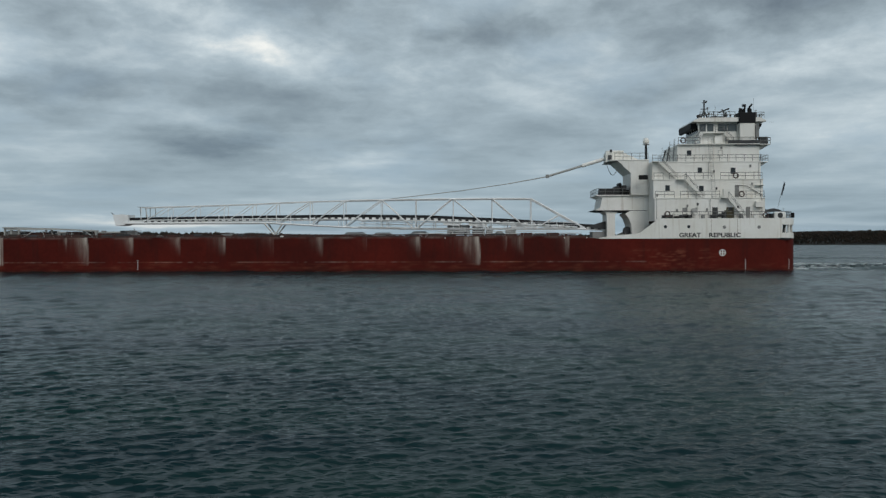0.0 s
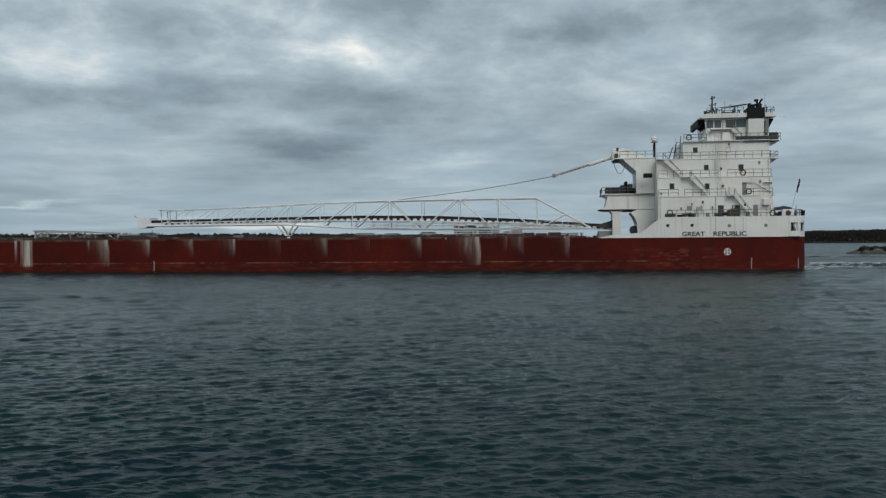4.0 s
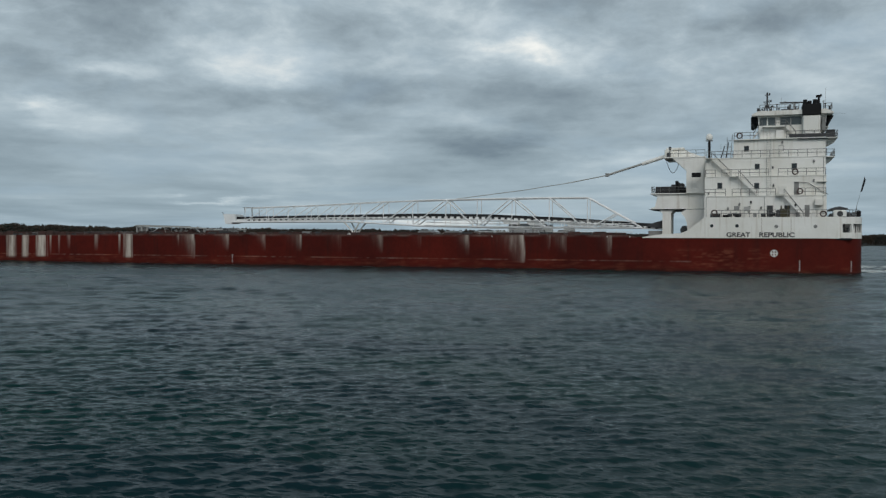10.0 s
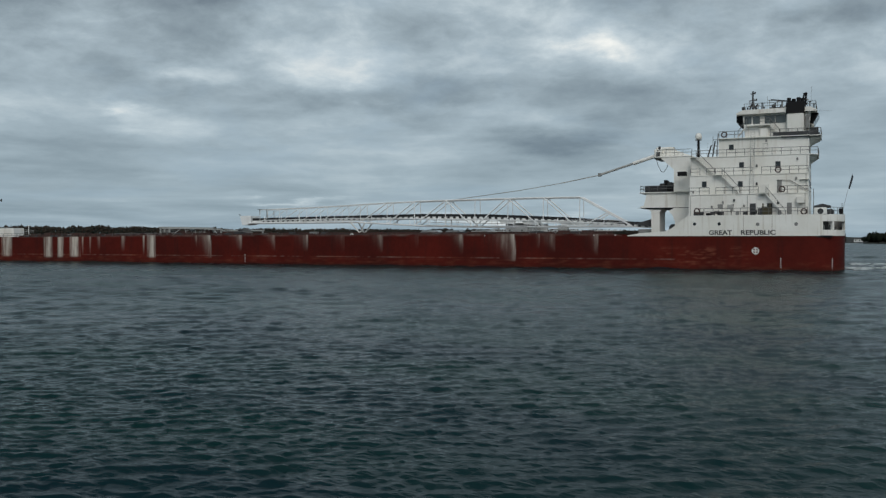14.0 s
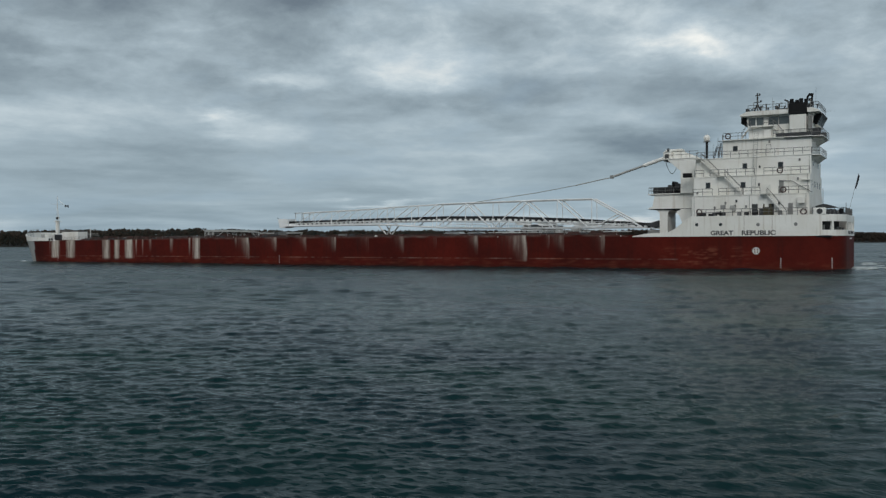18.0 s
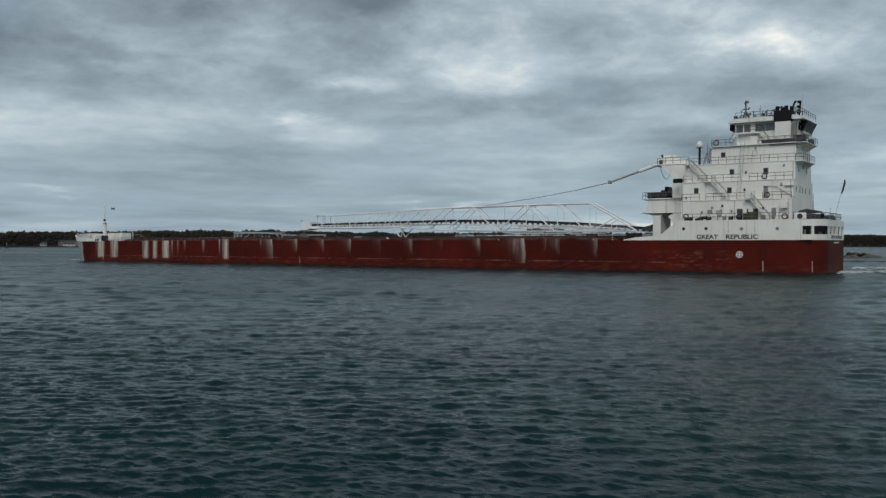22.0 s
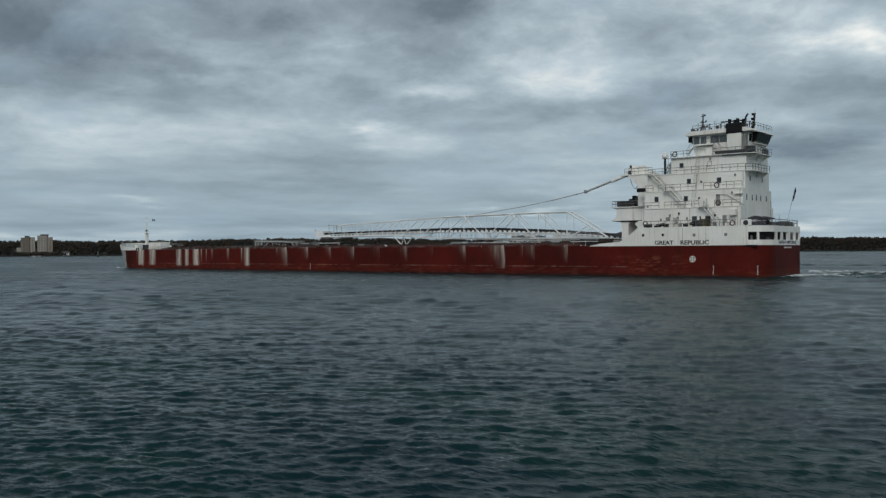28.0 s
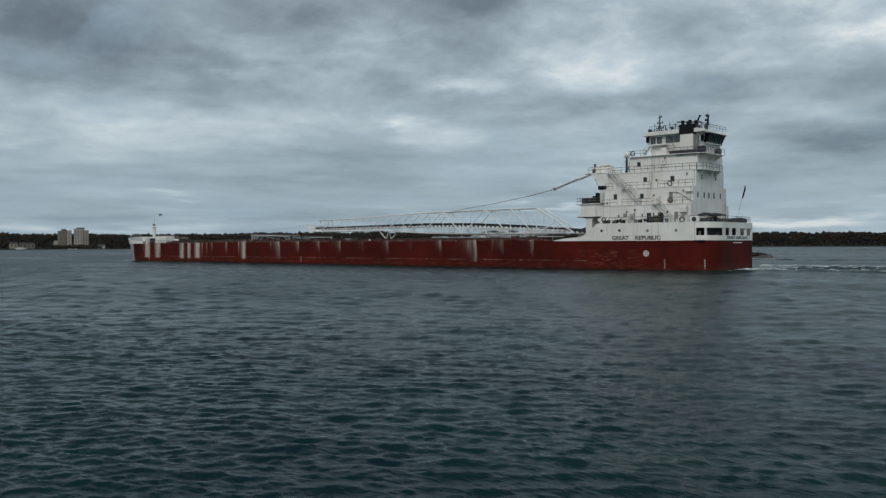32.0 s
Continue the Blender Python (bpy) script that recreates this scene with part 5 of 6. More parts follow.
for y in (-5.9, -4.9, -2.2, 2.6):
    part("bitt", rods(0.2, ((-0.6, y, DECK), (-0.6, y, 6.6)), sides=10), GREY, ship)
for x, y in ((-2.2, -9.0), (-1.3, -8.2)):
    part("bitt", rods(0.2, ((x, y, DECK), (x, y, 6.9)), sides=10), GREY, ship)
part("bulwark_lamp", rods(0.42, ((-2.6, -HALF + 0.05, 8.95), (-2.6, -HALF - 0.06, 8.95)), sides=18), DARK, ship, "round dark fairlead in the bulwark")
part("fairlead_block", bevelled((-3.5, -1.7, -HALF - 0.02, -HALF + 0.3, 8.45, 9.5), r=0.1), WHITE, ship)
part("stern_lamp", rods(0.3, ((0.2, -8.0, 8.6), (0.2, -8.0, 9.4)), sides=10), BLACK, ship)
staff = part("flagstaff", rods(0.025, ((0.3, 0.8, 8.5), (1.9, 0.8, 15.2)), sides=6), RAIL, ship)
FLAG = material("dark_flag_cloth", (0.045, 0.056, 0.075), 0.9, second=(0.08, 0.085, 0.10), vary=0.3, scale=20)
bm = bmesh.new()
folds = []
for i in range(6):
    z = 15.1 - i * 0.45
    xx = 1.9 - (15.2 - z) * 0.24
    folds.append([(xx, 0.8, z), (xx + 0.09 + 0.02 * i, 0.8 + 0.12 * (-1) ** i, z - 0.15), (xx + 0.17 + 0.04 * math.sin(i), 0.8 - 0.1 * (-1) ** i, z - 0.35)])
g = [[bm.verts.new(p) for p in row] for row in folds]
for a, b in zip(g, g[1:]):
    for i in range(2):
        bm.faces.new((a[i], a[i + 1], b[i + 1], b[i]))
bmesh.ops.solidify(bm, geom=bm.faces[:], thickness=0.04)
part("flag", bm, FLAG, staff, "dark flag hanging in folds")
part("stern_pole", rods(0.05, ((-3.9, 5.6, 8.2), (-3.9, 5.6, 13.2)), sides=6), RAIL, ship)
part("stern_pole", rods(0.04, ((0.4, -3.0, 8.5), (0.4, -3.0, 10.4)), sides=6), RAIL, ship)

# ---- writing and marks on the hull ----
def lettering(text, x0, x1, z0, z1, y, parent, name, mat, rot=0):
    """Writing stretched to its place, each letter a piece of its own."""
    cu = bpy.data.curves.new(name, "FONT")
    cu.body, cu.size, cu.extrude, cu.space_character = text, 1.0, 0.01, 1.0
    cu.offset = 0.028
    tmp = bpy.data.objects.new(name, cu)
    me = bpy.data.meshes.new_from_object(tmp)
    bpy.data.objects.remove(tmp)
    c = np.array([v.co[:] for v in me.vertices])
    lo, hi = c.min(0), c.max(0)
    for v in me.vertices:
        u, w = (v.co.x - lo[0]) / (hi[0] - lo[0]), (v.co.y - lo[1]) / (hi[1] - lo[1])
        if rot:
            v.co = (y + v.co.z, x0 + u * (x1 - x0), z0 + w * (z1 - z0))
        else:
            v.co = (x0 + u * (x1 - x0), y - v.co.z, z0 + w * (z1 - z0))
    bm = bmesh.new()
    bm.from_mesh(me)
    bpy.data.meshes.remove(me)
    left = set(bm.verts)
    while left:
        island, todo = set(), [next(iter(left))]
        while todo:
            v = todo.pop()
            if v in island:
                continue
            island.add(v)
            todo += [e.other_vert(v) for e in v.link_edges]
        left -= island
        one, twin = bmesh.new(), {}
        for v in sorted(island, key=lambda v: v.index):
            twin[v] = one.verts.new(v.co)
        for f in sorted({f for v in island for f in v.link_faces}, key=lambda f: f.index):
            one.faces.new([twin[v] for v in f.verts])
        part(name, one, mat, parent)
    bm.free()


for word, a, b in (("GREAT", -18.75, -15.25), ("REPUBLIC", -13.95, -8.9)):
    lettering(word, a, b, 5.42, 6.16, -HALF - 0.045, hull, "letter", LETTER)
lettering("GREAT REPUBLIC", -4.6, 4.6, 5.5, 6.0, 0.84, hull, "letter", LETTER, rot=1)
part("port_name_bar", boxes((0.8, 0.83, -1.9, 1.9, 4.75, 4.95)), MARKS, hull)
disc = part("thruster_mark", rods(0.55, ((-11.8, -HALF + 0.02, 2.95), (-11.8, -HALF - 0.015, 2.95)), sides=24), MARKS, hull, "white round mark with a dark cross")
for a in (45, 135):
    c, s = math.cos(radians(a)), math.sin(radians(a))
    for sg in (-1, 1):
        o = part("mark_gap", boxes((-0.1, 0.1, -HALF - 0.022, -HALF - 0.016, -0.13, 0.13)), HULL, disc)
        o.matrix_basis = pose(-11.8 + 0.30 * c * sg, 0, 2.95 + 0.30 * s * sg)
for x0 in (-8.15, 0.15, -107.4, -178.0):
    for i in range(6):
        z = 0.35 + i * 0.28
        yy = -HALF if x0 < -3 else -9.0
        if x0 > -3:
            o = part("draught_mark", boxes((-0.09, 0.09, -0.02, 0.02, z, z + 0.12)), MARKS, hull)
            o.matrix_basis = pose(-0.95, -9.62, 0, 0, 0, 37)
        else:
            part("draught_mark", boxes((x0 - 0.09, x0 + 0.09, yy - 0.02, yy + 0.05, z, z + 0.12)), MARKS, hull)
for x in (-20.95, -17.2):
    o = part("porthole", rods(0.26, ((x, -HALF + 0.1, 7.15), (x, -HALF - 0.05, 7.15)), sides=16), GLASS, hull, "dark round porthole")
for x in (-11.5, -5.98):
    o = part("porthole", rods(0.27, ((x, -HALF + 0.1, 7.05), (x, -HALF - 0.05, 7.05)), sides=16), GREY, hull, "porthole closed with a grey cover")
# no recess is cut; a black box gives the dark under the overhang
part("quarter_recess_shade", boxes((-3.1, -0.9, -HALF - 0.01, -9.4, 5.02, 5.3)), BLACK, hull)
for x in (-13.6, -9.4):
    part("rust_run", boxes((x - 0.025, x + 0.025, -HALF - 0.036, -HALF - 0.02, 5.6, 8.4)), material("rust_run", (0.22, 0.13, 0.08), 0.8), hull)

# ---- far shores ----
def polar(azimuth, r, z=0.0):
    a = radians(azimuth)
    return Vector((r * math.sin(a), r * math.cos(a), z))


def tree_material(name, colours):
    """Foliage whose hue differs from crown to crown."""
    m = bpy.data.materials.new(name)
    m.use_nodes = True
    N, L = m.node_tree.nodes, m.node_tree.links
    b = N["Principled BSDF"]
    b.inputs["Roughness"].default_value = 0.9
    b.inputs["Specular IOR Level"].default_value = 0.15
    geo = N.new("ShaderNodeNewGeometry")
    ramp = N.new("ShaderNodeValToRGB")
    cr = ramp.color_ramp
    cr.elements[0].color, cr.elements[1].color = (*colours[0], 1), (*colours[-1], 1)
    for i, c in enumerate(colours[1:-1]):
        cr.elements.new((i + 1) / (len(colours) - 1)).color = (*c, 1)
    tc = N.new("ShaderNodeTexCoord")
    stand = N.new("ShaderNodeTexNoise")
    stand.inputs["Scale"].default_value, stand.inputs["Detail"].default_value = 0.035, 3
    L.new(tc.outputs["Object"], stand.inputs["Vector"])
    spread = N.new("ShaderNodeMapRange")
    spread.inputs[1].default_value, spread.inputs[2].default_value = 0.3, 0.7
    L.new(stand.outputs["Fac"], spread.inputs[0])
    blend = N.new("ShaderNodeMix")
    blend.inputs[0].default_value = 0.3
    L.new(spread.outputs[0], blend.inputs[2])
    L.new(geo.outputs["Random Per Island"], blend.inputs[3])
    L.new(blend.outputs[0], ramp.inputs[0])
    n = N.new("ShaderNodeTexNoise")
    n.inputs["Scale"].default_value, n.inputs["Detail"].default_value = 0.6, 4
    L.new(tc.outputs["Object"], n.inputs["Vector"])
    hsv = N.new("ShaderNodeHueSaturation")
    mr = N.new("ShaderNodeMapRange")
    mr.inputs[3].default_value, mr.inputs[4].default_value = 0.75, 1.25
    L.new(n.outputs["Fac"], mr.inputs[0])
    L.new(mr.outputs[0], hsv.inputs["Value"])
    L.new(ramp.outputs[0], hsv.inputs["Color"])
    L.new(hsv.outputs[0], b.inputs["Base Color"])
    thin, both = N.new("ShaderNodeBsdfTranslucent"), N.new("ShaderNodeMixShader")
    L.new(hsv.outputs[0], thin.inputs[0])
    both.inputs[0].default_value = 0.4
    L.new(b.outputs[0], both.inputs[1])
    L.new(thin.outputs[0], both.inputs[2])
    L.new(both.outputs[0], N["Material Output"].inputs[0])
    return m


# blue-grey leaf tones: the haze of distance is put into the colour
BROWNWOOD = tree_material("autumn_woods", [(0.034, 0.041, 0.041), (0.044, 0.044, 0.038), (0.072, 0.052, 0.040), (0.048, 0.047, 0.038), (0.033, 0.040, 0.040)])
DARKWOOD = tree_material("dark_woods", [(0.036, 0.046, 0.044), (0.048, 0.056, 0.050), (0.084, 0.060, 0.046), (0.052, 0.058, 0.046), (0.036, 0.046, 0.042)])
PINES = tree_material("pine_woods", [(0.010, 0.017, 0.012), (0.018, 0.024, 0.015), (0.024, 0.026, 0.016)])
LAND = material("shore_ground", (0.022, 0.020, 0.015), 0.95, second=(0.015, 0.016, 0.012), vary=0.3, scale=0.15, fine=2, bump=0)
SAND = material("pale_shore", (0.16, 0.145, 0.12), 0.9, second=(0.09, 0.08, 0.065), vary=0.3, scale=0.4, fine=3, bump=0)
ROCK = material("grey_rock", (0.12, 0.115, 0.10), 0.9, second=(0.06, 0.057, 0.05), vary=0.25, scale=8, fine=30, bump=0.4)

ICO = None


def ico_shape():
    global ICO
    if ICO is None:
        bm = bmesh.new()
        bmesh.ops.create_icosphere(bm, subdivisions=1, radius=1)
        bm.verts.index_update()
        ICO = (np.array([v.co[:] for v in bm.verts]), np.array([[v.index for v in f.verts] for f in bm.faces]))
        bm.free()
    return ICO


def clumps(name, spots, mat, rng, jitter=0.2):
    """Many uneven rounded lumps in one mesh: spots of (x, y, z, rx, ry, rz)."""
    v, f = ico_shape()
    spots = np.asarray(spots, float)
    n = len(spots)
    V = v[None] * (1 + rng.uniform(-jitter, jitter, (n, len(v), 1))) * spots[:, None, 3:6] + spots[:, None, :3]
    Fc = f[None] + (np.arange(n) * len(v))[:, None, None]
    return mesh_from(name, V.reshape(-1, 3).tolist(), Fc.reshape(-1, 3).tolist(), mat, smooth=True)


SHORE = [(-110, 1300), (-75, 1280), (-68, 1250), (-60, 1240), (-50, 1260), (-40, 1350), (-25, 1420), (-10, 1400), (-2, 1380), (1.2, 1380), (3, 1300), (10, 1420), (24, 1380), (40, 1350), (70, 1400)]
CREST = [(-110, 22), (-68, 22), (-60, 21), (-54, 22), (-51, 24), (-44, 24.5), (-40, 22), (-25, 20.5), (-17, 20.5), (-10, 17.5), (-2, 13), (2, 12), (8, 16), (16, 18), (24, 20), (40, 20), (70, 18)]


def land_height(az, r):
    """Ground height inland of the shoreline."""
    d = r - lerp_table(az, SHORE)
    top = lerp_table(az, CREST) * 0.72
    return -0.6 if d <= 0 else min(top, 1.0 + d * 0.03 + top * min(1, max(0, (d - 30) / 420))) * (1 + 0.2 * noise.noise((az * 0.3, d * 0.003, 2)))


def far_land():
    verts, faces = [], []
    azs = np.arange(-110, 70.1, 0.75)
    ds = [-6, 2, 12, 60, 150, 300, 480, 800, 1300]
    for az in azs:
        r0 = lerp_table(az, SHORE)
        for d in ds:
            verts.append(polar(az, r0 + d, land_height(az, r0 + d))[:])
    n = len(ds)
    for i in range(len(azs) - 1):
        for j in range(n - 1):
            faces.append((i * n + j, (i + 1) * n + j, (i + 1) * n + j + 1, i * n + j + 1))
    ob = new("far_shore", mesh_from("far_shore", verts, faces, LAND, smooth=True))
    tagged(ob, "low earth-brown far shore rising gently inland", "shore", kind="structure")


far_land()


# kept free of trees: azimuth and half width in degrees, and how far inland
CLEAR = [(-63.65, 1.2, 60)] + [(az, w * 0.024 + 0.05, 26) for az, w in ((-56.86, 26), (-66.05, 18), (-66.75, 10), (-58.25, 8), (-52.0, 22), (-49.0, 12), (-46.0, 9), (-62.0, 9), (1.25, 15), (11.5, 9), (9.2, 12), (-71.5, 20))]


def woods(name, label, az0, az1, count, mat, size, seed, depth=(3, 480), tall=1.0):
    rng = np.random.default_rng(seed)
    spots = []
    for _ in range(count):
        az = rng.uniform(az0, az1)
        d = depth[0] + (depth[1] - depth[0]) * rng.random() ** 1.9
        low = False
        if any(abs(az - a) < w and d < deep for a, w, deep in CLEAR):
            if d > 30 or not -65 < az < -62:
                continue
            low = True
        r = lerp_table(az, SHORE) + d
        s = size * rng.uniform(0.6, 1.35)
        h = s * rng.uniform(0.55, 1.0) * tall
        want = lerp_table(az, CREST) * (1 + (0.35 if az > -12 else 1.0) * (0.14 * noise.noise((az * 0.9, 0.0, seed)) + 0.12 * noise.noise((az * 5, 0.0, seed)) + 0.08 * noise.noise((az * 17, 0.0, seed))))
        g = land_height(az, r)
        top = max(want * (r / 1400.0) - h * 0.7, g + h * 0.35)
        if low:
            top = min(top, g + 3.0)
        z = g + h * 0.35 + (top - g - h * 0.35) * rng.random() ** 0.95
        p = polar(az, r, z)
        spots.append((p.x, p.y, p.z, s, s, h))
    ob = new(name, clumps(name, spots, mat, rng, 0.42))
    return tagged(ob, label, "trees", kind="stuff")


woods("far_woods", "dark leafy woods along the far shore", -80, -30, 36000, DARKWOOD, 0.95, 11, tall=2.0)
woods("far_woods", "brown autumn woods on the far shore", -30, 0.5, 25000, BROWNWOOD, 0.9, 12, tall=2.0)
woods("far_woods", "brown autumn woods on the far shore", 3, 40, 27000, BROWNWOOD, 0.9, 13, tall=1.9)


def headland():
    """A low point with dark pines, nearer than the shore behind."""
    rng = np.random.default_rng(5)
    verts, faces = [], []
    n = 28
    for k, (s, z) in enumerate(((1.0, -0.5), (0.9, 1.2), (0.5, 3.0), (0.1, 3.6))):
        for i in range(n):
            a = 2 * math.pi * i / n
            w = 1 + 0.2 * noise.noise((math.cos(a) * 1.5, math.sin(a) * 1.5, 4))
            verts.append((polar(3.6, 1130) + Vector((math.cos(a) * 46 * s * w, math.sin(a) * 30 * s * w, z)))[:])
    for k in range(3):
        for i in range(n):
            faces.append((k * n + i, k * n + (i + 1) % n, (k + 1) * n + (i + 1) % n, (k + 1) * n + i))
    faces.append(tuple(3 * n + i for i in range(n)))
    tagged(new("headland", mesh_from("headland", verts, faces, LAND)), "low dark wooded point", "shore", kind="structure")
    spots = []
    for _ in range(240):
        a, q = rng.uniform(0, 6.28), rng.random() ** 0.5
        c = polar(3.6, 1130) + Vector((math.cos(a) * 42 * q, math.sin(a) * 26 * q, 0))
        h = rng.uniform(3, 6.0)
        spots.append((c.x, c.y, 2.5 + h * 0.8, rng.uniform(2, 4.2), rng.uniform(2, 4), h))
    tagged(new("pine_trees", clumps("pine_trees", spots, PINES, rng)), "dark pine trees crowding a low point", "trees", kind="stuff")


headland()

# ---- buildings on the shore ----
ROOF = material("grey_roof", (0.10, 0.10, 0.10), 0.8)
TAN = material("tan_concrete", (0.29, 0.25, 0.20), 0.85, second=(0.24, 0.205, 0.165), vary=0.08, scale=1.0)
PALE = material("pale_concrete", (0.36, 0.335, 0.295), 0.85, vary=0.08, scale=1.0)
HOUSEWHITE = material("white_siding", (0.62, 0.62, 0.60), 0.8, vary=0.08)
DUNWALL = material("dun_brick", (0.20, 0.17, 0.135), 0.9, vary=0.15)
DULLPANE = glass_material("curtained_window", (0.15, 0.135, 0.115))
BROWNWALL = material("brown_brick", (0.16, 0.085, 0.06), 0.9, vary=0.2)


def facing(azimuth, r, z=0.0):
    """A place on the shore, its front turned to the lake."""
    return Matrix.Translation(polar(azimuth, r, z)) @ pose(0, 0, 0, 0, 0, -azimuth)


def apartment_tower(azimuth, r, slabs, label):
    """Tall slabs side by side: (x0, x1, depth, height, material)."""
    t = tagged(new("apartment_tower"), label, "building", "apartment towers")
    t.matrix_basis = facing(azimuth, r, 1.5)
    for x0, x1, dep, h, mat in slabs:
        w = part("wall", boxes((x0, x1, 0, dep, 0, h)), mat, t)
        part("parapet", boxes((x0 - 0.2, x1 + 0.2, -0.2, dep + 0.2, h, h + 0.7)), mat, t)
        pane = None
        nx = max(1, int((x1 - x0) / 3.4))
        for k in range(int(h / 2.9)):
            for i in range(nx):
                x = x0 + (i + 0.5) * (x1 - x0) / nx
                if pane is None:
                    pane = part("window", boxes((-0.8, 0.8, -0.06, 0.05, -0.65, 0.65)), DULLPANE, w)
                    o = pane
                else:
                    o = again(pane, w)
                o.matrix_basis = pose(x, 0, 1.8 + 2.9 * k)
    return t


t1 = apartment_tower(-64.02, 1290, [(-8.5, -6.5, 14, 22.5, TAN), (-6.5, 1.5, 15, 22.5, DUNWALL), (1.5, 3.0, 12, 23.0, BROWNWALL), (3.0, 8.5, 14, 23.0, PALE)], "tan and brown apartment tower beside the water")
part("lift_house", boxes((-4, 2, 3, 10, 22.5, 25.5)), ROOF, t1)
t2 = apartment_tower(-63.05, 1285, [(-10.5, 0.5, 15, 25.0, PALE), (0.5, 2.2, 12, 24.0, DUNWALL), (2.2, 8.0, 14, 23.0, TAN)], "pale concrete apartment tower beside the water")
part("lift_house", boxes((-7, 3, 3, 10, 25.0, 27.5)), ROOF, t2)
part("annex", boxes((-13.5, -8.7, 0, 12, 0, 10)), PALE, t1)


def house(azimuth, r, w, d, h, mat, label, roof_h=2.2):
    t = tagged(new("house"), label, "building", "shore houses")
    t.matrix_basis = facing(azimuth, r, max(0.6, land_height(azimuth, r) - 0.4))
    wall = part("wall", boxes((-w / 2, w / 2, 0, d, 0, h)), mat, t)
    part("roof", solid([(-w / 2 - 0.5, h), (w / 2 + 0.5, h), (w / 2 - 0.6, h + roof_h), (-w / 2 + 0.6, h + roof_h)], -0.5, d + 0.5), ROOF, t)
    n = max(1, int(w / 4))
    for i in range(n):
        x = -w / 2 + (i + 0.5) * w / n
        part("window", boxes((x - 0.7, x + 0.7, -0.06, 0.04, h * 0.4, h * 0.8)), GLASS, wall)
    return t


HOUSES = ((-56.86, 26, 5.6, TAN, "long low tan shed on the shore"), (-56.86, 14, 3.0, HOUSEWHITE, "small white boathouse at the water"), (-66.05, 18, 6.0, DUNWALL, "dun brick building on the shore"),
                           (-66.75, 10, 6.5, TAN, "tan building on the wooded shore"), (-52.0, 22, 5, BROWNWALL, "brown brick building on the shore"), (-49.0, 12, 4.5, TAN, "tan shore house on the wooded bank"),
                           (-46.0, 9, 4, HOUSEWHITE, "white shore house on the wooded bank"), (-58.25, 8, 3.6, PALE, "pale shore house on the wooded bank"), (-62.0, 9, 4, HOUSEWHITE, "white shore house on the wooded bank"), (1.25, 15, 4.5, HOUSEWHITE, "white house beside dark pines"),
                           (11.5, 9, 3.5, HOUSEWHITE, "white shore house on the wooded bank"), (9.2, 12, 3.5, TAN, "tan shore house on the wooded bank"), (-71.5, 20, 6, PALE, "pale building on the wooded shore"))
for az, w, h, mat, lab in HOUSES:
    house(az, lerp_table(az, SHORE) + (4 if w < 25 else 18), w, 9, h, mat, lab)

# ---- rocky islets ----
def islet(azimuth, r, length, depth, rocks, shrub, label, seed, height=1.4):
    rng = np.random.default_rng(seed)
    c = polar(azimuth, r)
    spots = []
    for _ in range(rocks):
        u = rng.uniform(-1, 1)
        v = rng.uniform(-1, 1) * (1 - abs(u)) ** 0.5
        s = rng.uniform(0.5, 1.2) * height
        spots.append((c.x + u * length / 2, c.y + v * depth / 2, rng.uniform(-0.2, 0.25) * height, s * 1.4, s * 1.2, s * (1.15 - 0.6 * abs(u))))
    top = tagged(new("rock_islet"), label, "islet", "rocky islets")
    top.location = (0, 0, 0)
    rk = new("rocks", clumps("rocks", spots, ROCK, rng, 0.22))
    rk.parent = top
    rk["kind"] = "stuff"
    base = part("ledge", lathe([(length * 0.56, -0.3), (length * 0.53, 0.12), (length * 0.3, 0.3), (0.3, 0.35)], 30), ROCK, top)
    base.matrix_basis = Matrix.Translation(c) @ Matrix.Diagonal((1, depth / length, 1, 1))
    if shrub:
        sp = []
        for _ in range(shrub):
            u, v = rng.uniform(-0.55, 0.55), rng.uniform(-0.5, 0.5)
            s = rng.uniform(0.25, 0.6) * height
            sp.append((c.x + u * length / 2, c.y + v * depth / 2, height * rng.uniform(0.5, 1.15), s * 1.3, s * 1.3, s))
        sh = new("shrubs", clumps("shrubs", sp, DARKWOOD if seed != 3 else BROWNWOOD, rng, 0.4))
        sh.parent = top
        sh["kind"] = "stuff"
    return top


islet(17.95, 330, 13.5, 7, 46, 70, "grey rock islet with dark low shrubs", 1, 1.5)
islet(-9.0, 322, 13, 6, 36, 8, "bare grey rock islet low in the water", 2, 1.3)
islet(-21.3, 318, 7, 5, 22, 34, "low rock islet with rust-brown shrubs", 3, 1.1)
islet(-15.6, 640, 24, 8, 30, 0, "flat dark rock bar low in the water", 4, 0.55)
islet(10.45, 900, 12, 6, 20, 0, "small dark rock bar far off", 6, 1.6)

# ---- channel buoy ----
buoy = tagged(new("channel_buoy"), "thin dark channel buoy on the water", "buoy")
buoy.matrix_basis = facing(-60.2, 1000)
part("float", lathe([(0.9, -0.4), (1.2, 0.2), (1.0, 1.0), (0.3, 1.2)], 14), BLACK, buoy)
part("tower", rods(0.16, ((-0.7, 0, 1.0), (-0.15, 0, 4.6)), ((0.7, 0, 1.0), (0.15, 0, 4.6)), ((0, 0.7, 1.0), (0, 0.1, 4.6))), GREY, buoy)
part("lantern", boxes((-0.3, 0.3, -0.3, 0.3, 4.5, 5.3)), MARKS, buoy)


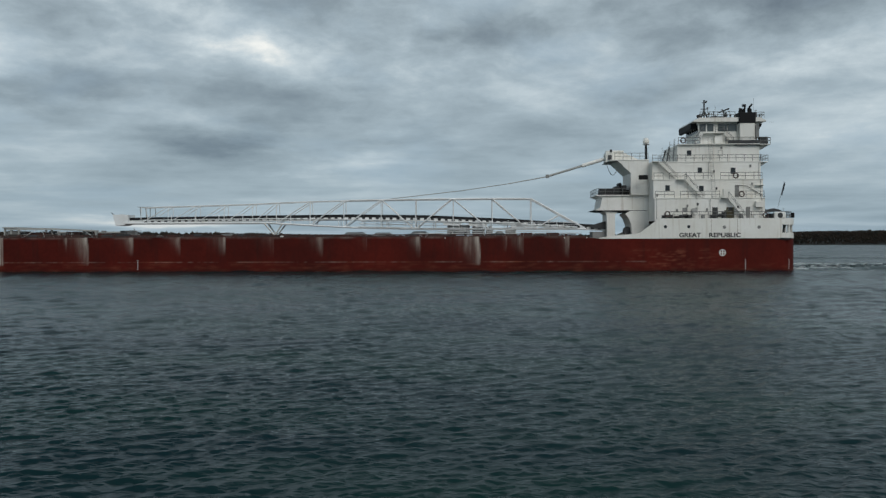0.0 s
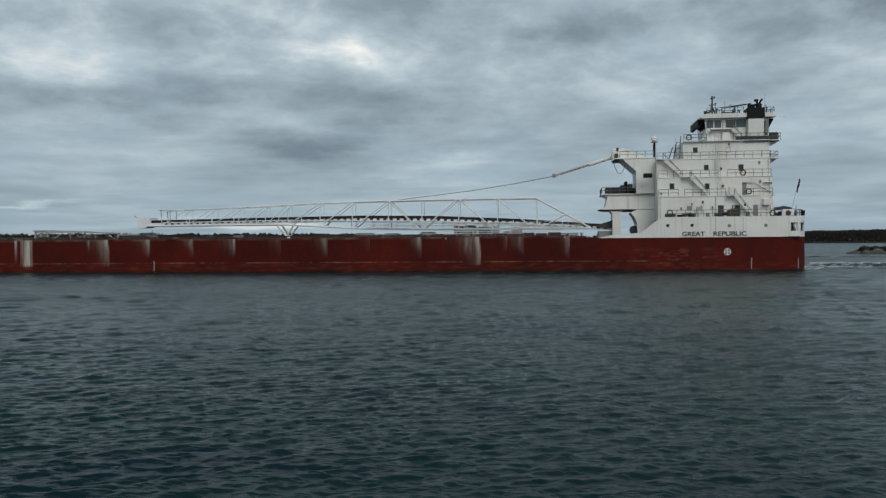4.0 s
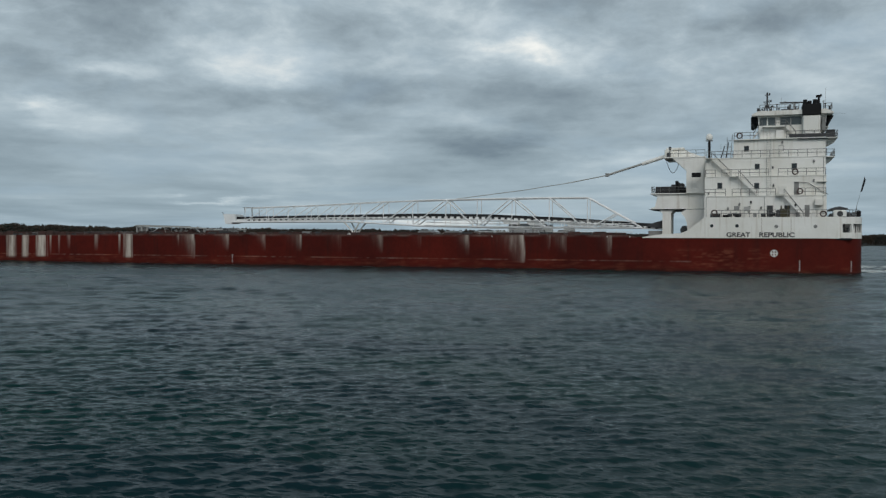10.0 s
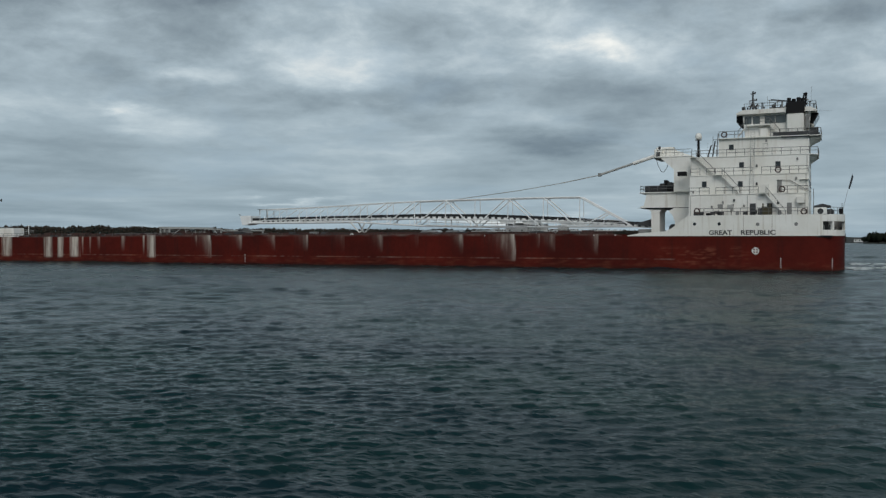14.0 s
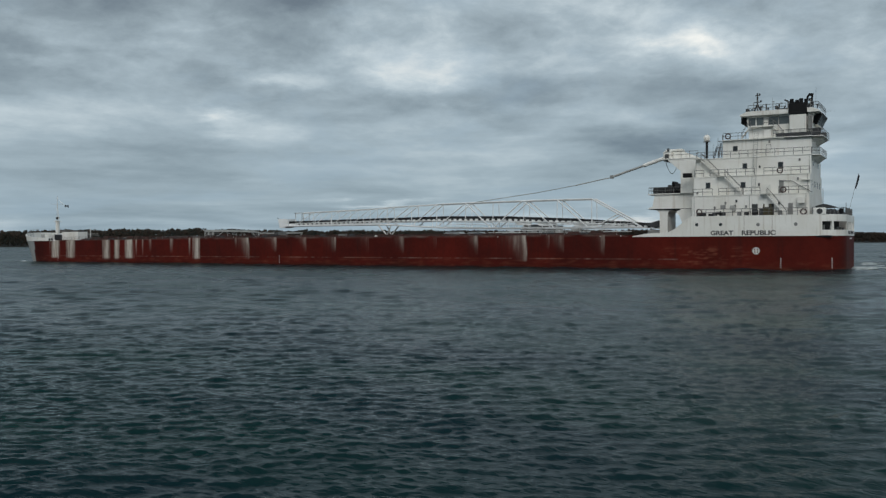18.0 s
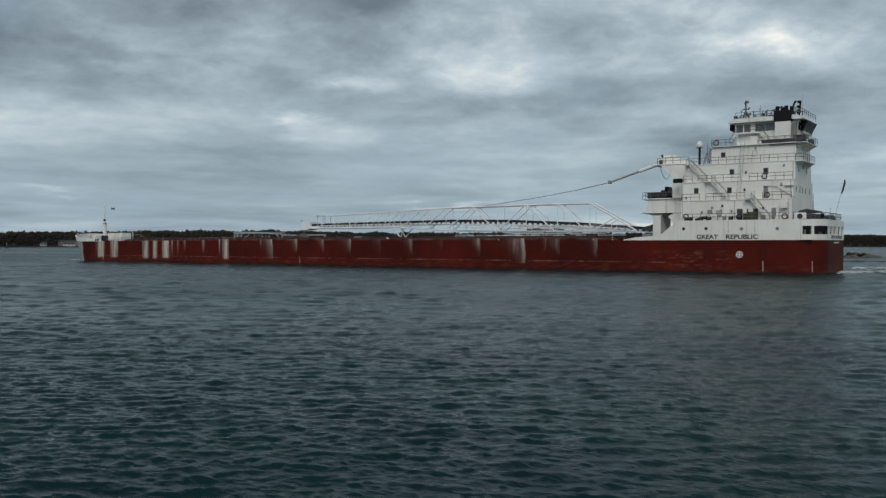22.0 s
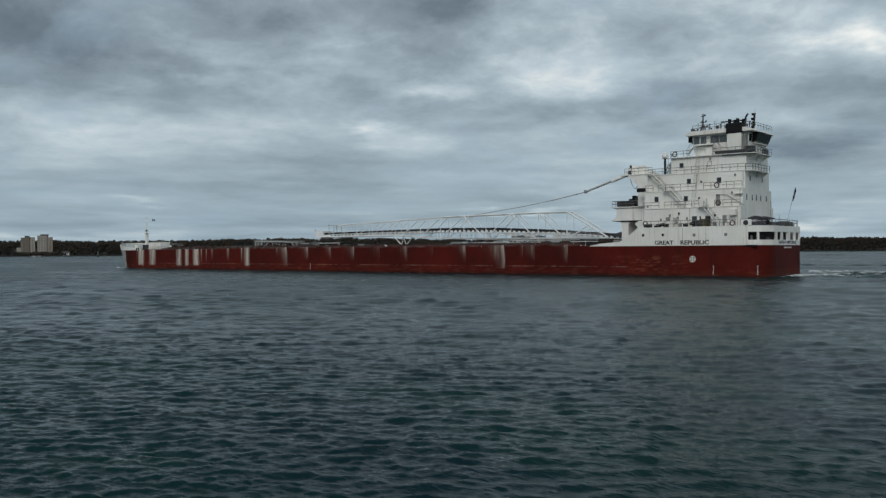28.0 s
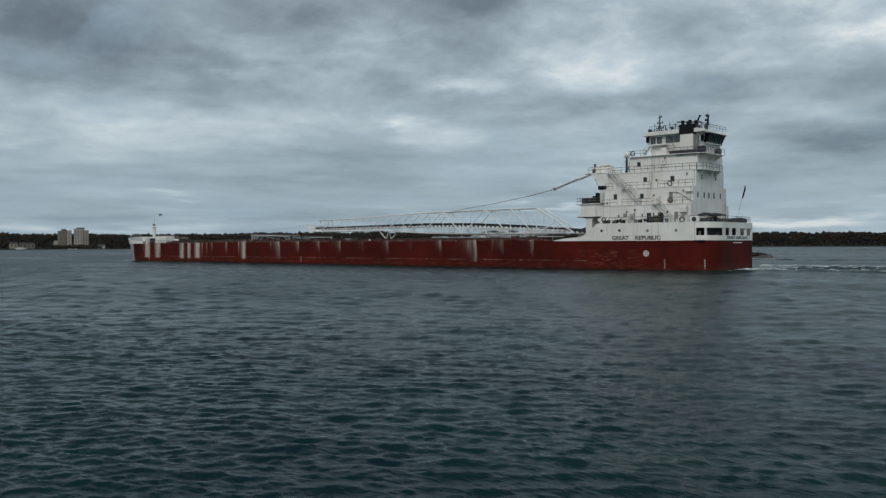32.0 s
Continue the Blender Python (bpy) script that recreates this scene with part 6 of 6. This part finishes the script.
# ---- small boats moored off the shore ----
def small_boat(azimuth, r, length, cabin, label):
    b = tagged(new("motor_boat"), label, "boat", "moored boats")
    b.matrix_basis = facing(azimuth, r)
    h = length / 2
    bm = bmesh.new()
    rows = []
    for z, k in ((-0.2, 0.78), (0.35, 0.92), (length * 0.1 + 0.3, 1.0)):
        rows.append([bm.verts.new((x * h * k, y * length * 0.15 * k, z)) for x, y in ((-1, -0.8), (0.4, -1), (0.8, -0.6), (1, 0), (0.8, 0.6), (0.4, 1), (-1, 0.8))])
    for a, c in zip(rows, rows[1:]):
        for i in range(7):
            bm.faces.new((a[i], a[(i + 1) % 7], c[(i + 1) % 7], c[i]))
    bm.faces.new(rows[-1])
    bm.faces.new(rows[0][::-1])
    part("hull", bm, HOUSEWHITE, b)
    top = length * 0.1 + 0.3
    if cabin:
        cb = part("cabin", bevelled((-h * 0.55, h * 0.35, -length * 0.1, length * 0.1, top, top + 1.5), r=0.1), HOUSEWHITE, b)
        for x in (-0.35, 0.0):
            part("window", boxes((h * x, h * (x + 0.22), -length * 0.1 - 0.04, -length * 0.1 + 0.02, top + 0.7, top + 1.2)), GLASS, cb)
        part("mast", rods(0.06, ((0, 0, top + 1.4), (0, 0, top + 3.6)), sides=5), GREY, b)
    else:
        part("windscreen", bevelled((-0.2, 0.3, -length * 0.1, length * 0.1, top, top + 0.6), r=0.05), GLASS, b)
    return b


small_boat(-66.36, 1215, 13.0, True, "white cabin cruiser moored off the shore")
small_boat(-63.72, 1225, 5.5, False, "small white open boat below the towers")
small_boat(-63.42, 1225, 5.0, False, "small white open boat below the towers")

# ---- wake ----
FOAM = material("white_foam", (0.68, 0.72, 0.73), 0.7, second=(0.34, 0.41, 0.43), vary=0.15, scale=12, fine=50, bump=0.3)


def wake():
    rng = np.random.default_rng(21)
    top = tagged(new("wake"), "white broken foam and low swells trailing the ship", "wake", kind="stuff")

    def swell(name, x0, x1, yc, slope, width, height, seed):
        """A long low ridge of water behind the ship."""
        nx, ny = int((x1 - x0) / 0.6), 14
        verts, faces = [], []
        for i in range(nx + 1):
            x = x0 + (x1 - x0) * i / nx
            ends = min(1, (x - x0) / 8, (x1 - x) / 25)
            for j in range(ny + 1):
                v = j / ny * 2 - 1
                y = yc + slope * (x - x0) + v * width + 0.8 * noise.noise((x * 0.12, seed, 0))
                h = height * max(0, ends) * (math.cos(v * math.pi) * 0.5 + 0.5) * (0.65 + 0.55 * noise.noise((x * 0.22, v * 0.6, seed)))
                verts.append((x, y, -0.06 + h * 1.3 + 0.05 * noise.noise((x * 0.9, y * 0.9, seed)) * (1 - v * v)))
        for i in range(nx):
            for j in range(ny):
                a = i * (ny + 1) + j
                faces.append((a, a + ny + 1, a + ny + 2, a + 1))
        o = new(name, mesh_from(name, verts, faces, WATER, smooth=True))
        o.parent = top
        o["kind"] = "stuff"

    swell("swell", 1.5, 190, 9.0, 0.05, 4.0, 0.75, 1)
    swell("swell", 4.0, 190, -4.0, -0.03, 3.2, 0.5, 2)
    swell("swell", 10, 190, 24.0, 0.09, 4.5, 0.5, 3)
    swell("swell", -40, 190, 96.0, 0.0, 3.0, 0.42, 4)
    spots = []

    def band(n, x0, x1, yc, slope, spread, size, lift, fade):
        for _ in range(n):
            x = x0 + (x1 - x0) * rng.random() ** fade
            gate = noise.noise((x * 0.16, yc, 3.0)) * 0.5 + 0.5
            if rng.random() > 0.25 + gate:
                continue
            y = yc + slope * (x - x0) + rng.normal(0, spread)
            s = size * rng.uniform(0.4, 1.3)
            spots.append((x, y, lift * math.exp(-((y - yc - slope * (x - x0)) / (2 * spread)) ** 2) + rng.uniform(-0.03, 0.05), s * 2.3, s * 0.7, s * 0.22))

    band(600, 2, 130, 9.0, 0.05, 1.6, 0.27, 0.68, 1.8)
    band(150, 2, 100, 5.0, 0.02, 3.5, 0.16, 0.12, 1.6)
    band(110, 3, 60, -3.5, -0.03, 1.0, 0.26, 0.4, 1.6)
    band(90, 1.0, 4.5, 1.0, 0, 3.2, 0.32, 0.1, 1.0)
    for _ in range(9):
        a = rng.uniform(-1.1, 0.1)
        spots.append((-LENGTH + 6.0 - 4.5 * math.cos(a) + rng.normal(0, 0.8), -9.4 * abs(math.sin(a)) - 1.2 + rng.normal(0, 0.7), rng.uniform(-0.03, 0.1), rng.uniform(0.3, 0.8), 0.35, 0.16))
    o = new("foam", clumps("foam", spots, FOAM, rng, 0.35))
    o.parent = top
    o["kind"] = "stuff"
    return top


ship_wake = wake()


# ---- what moves ----
def motions():
    times = [i * 0.5 for i in range(65)]
    walk(ship, [(t, pose(ship_x(t), SHIP_Y, 0)) for t in times])
    walk(ship_wake, [(t, pose(ship_x(t), SHIP_Y, 0)) for t in times])
    # the radar bar goes round once in 1.9 s
    walk(scanner, [(i * 0.25, pose(-8.6, 0.4, 27.4, 0, 0, 104.5 + 360 * (i * 0.25 - 22.85) / 1.9)) for i in range(129)])
    walk(water, [(t, pose(-0.35 * t, -0.5 * t, 0)) for t in (0.0, 8.0, 16.0, 24.0, 32.0)])


motions()
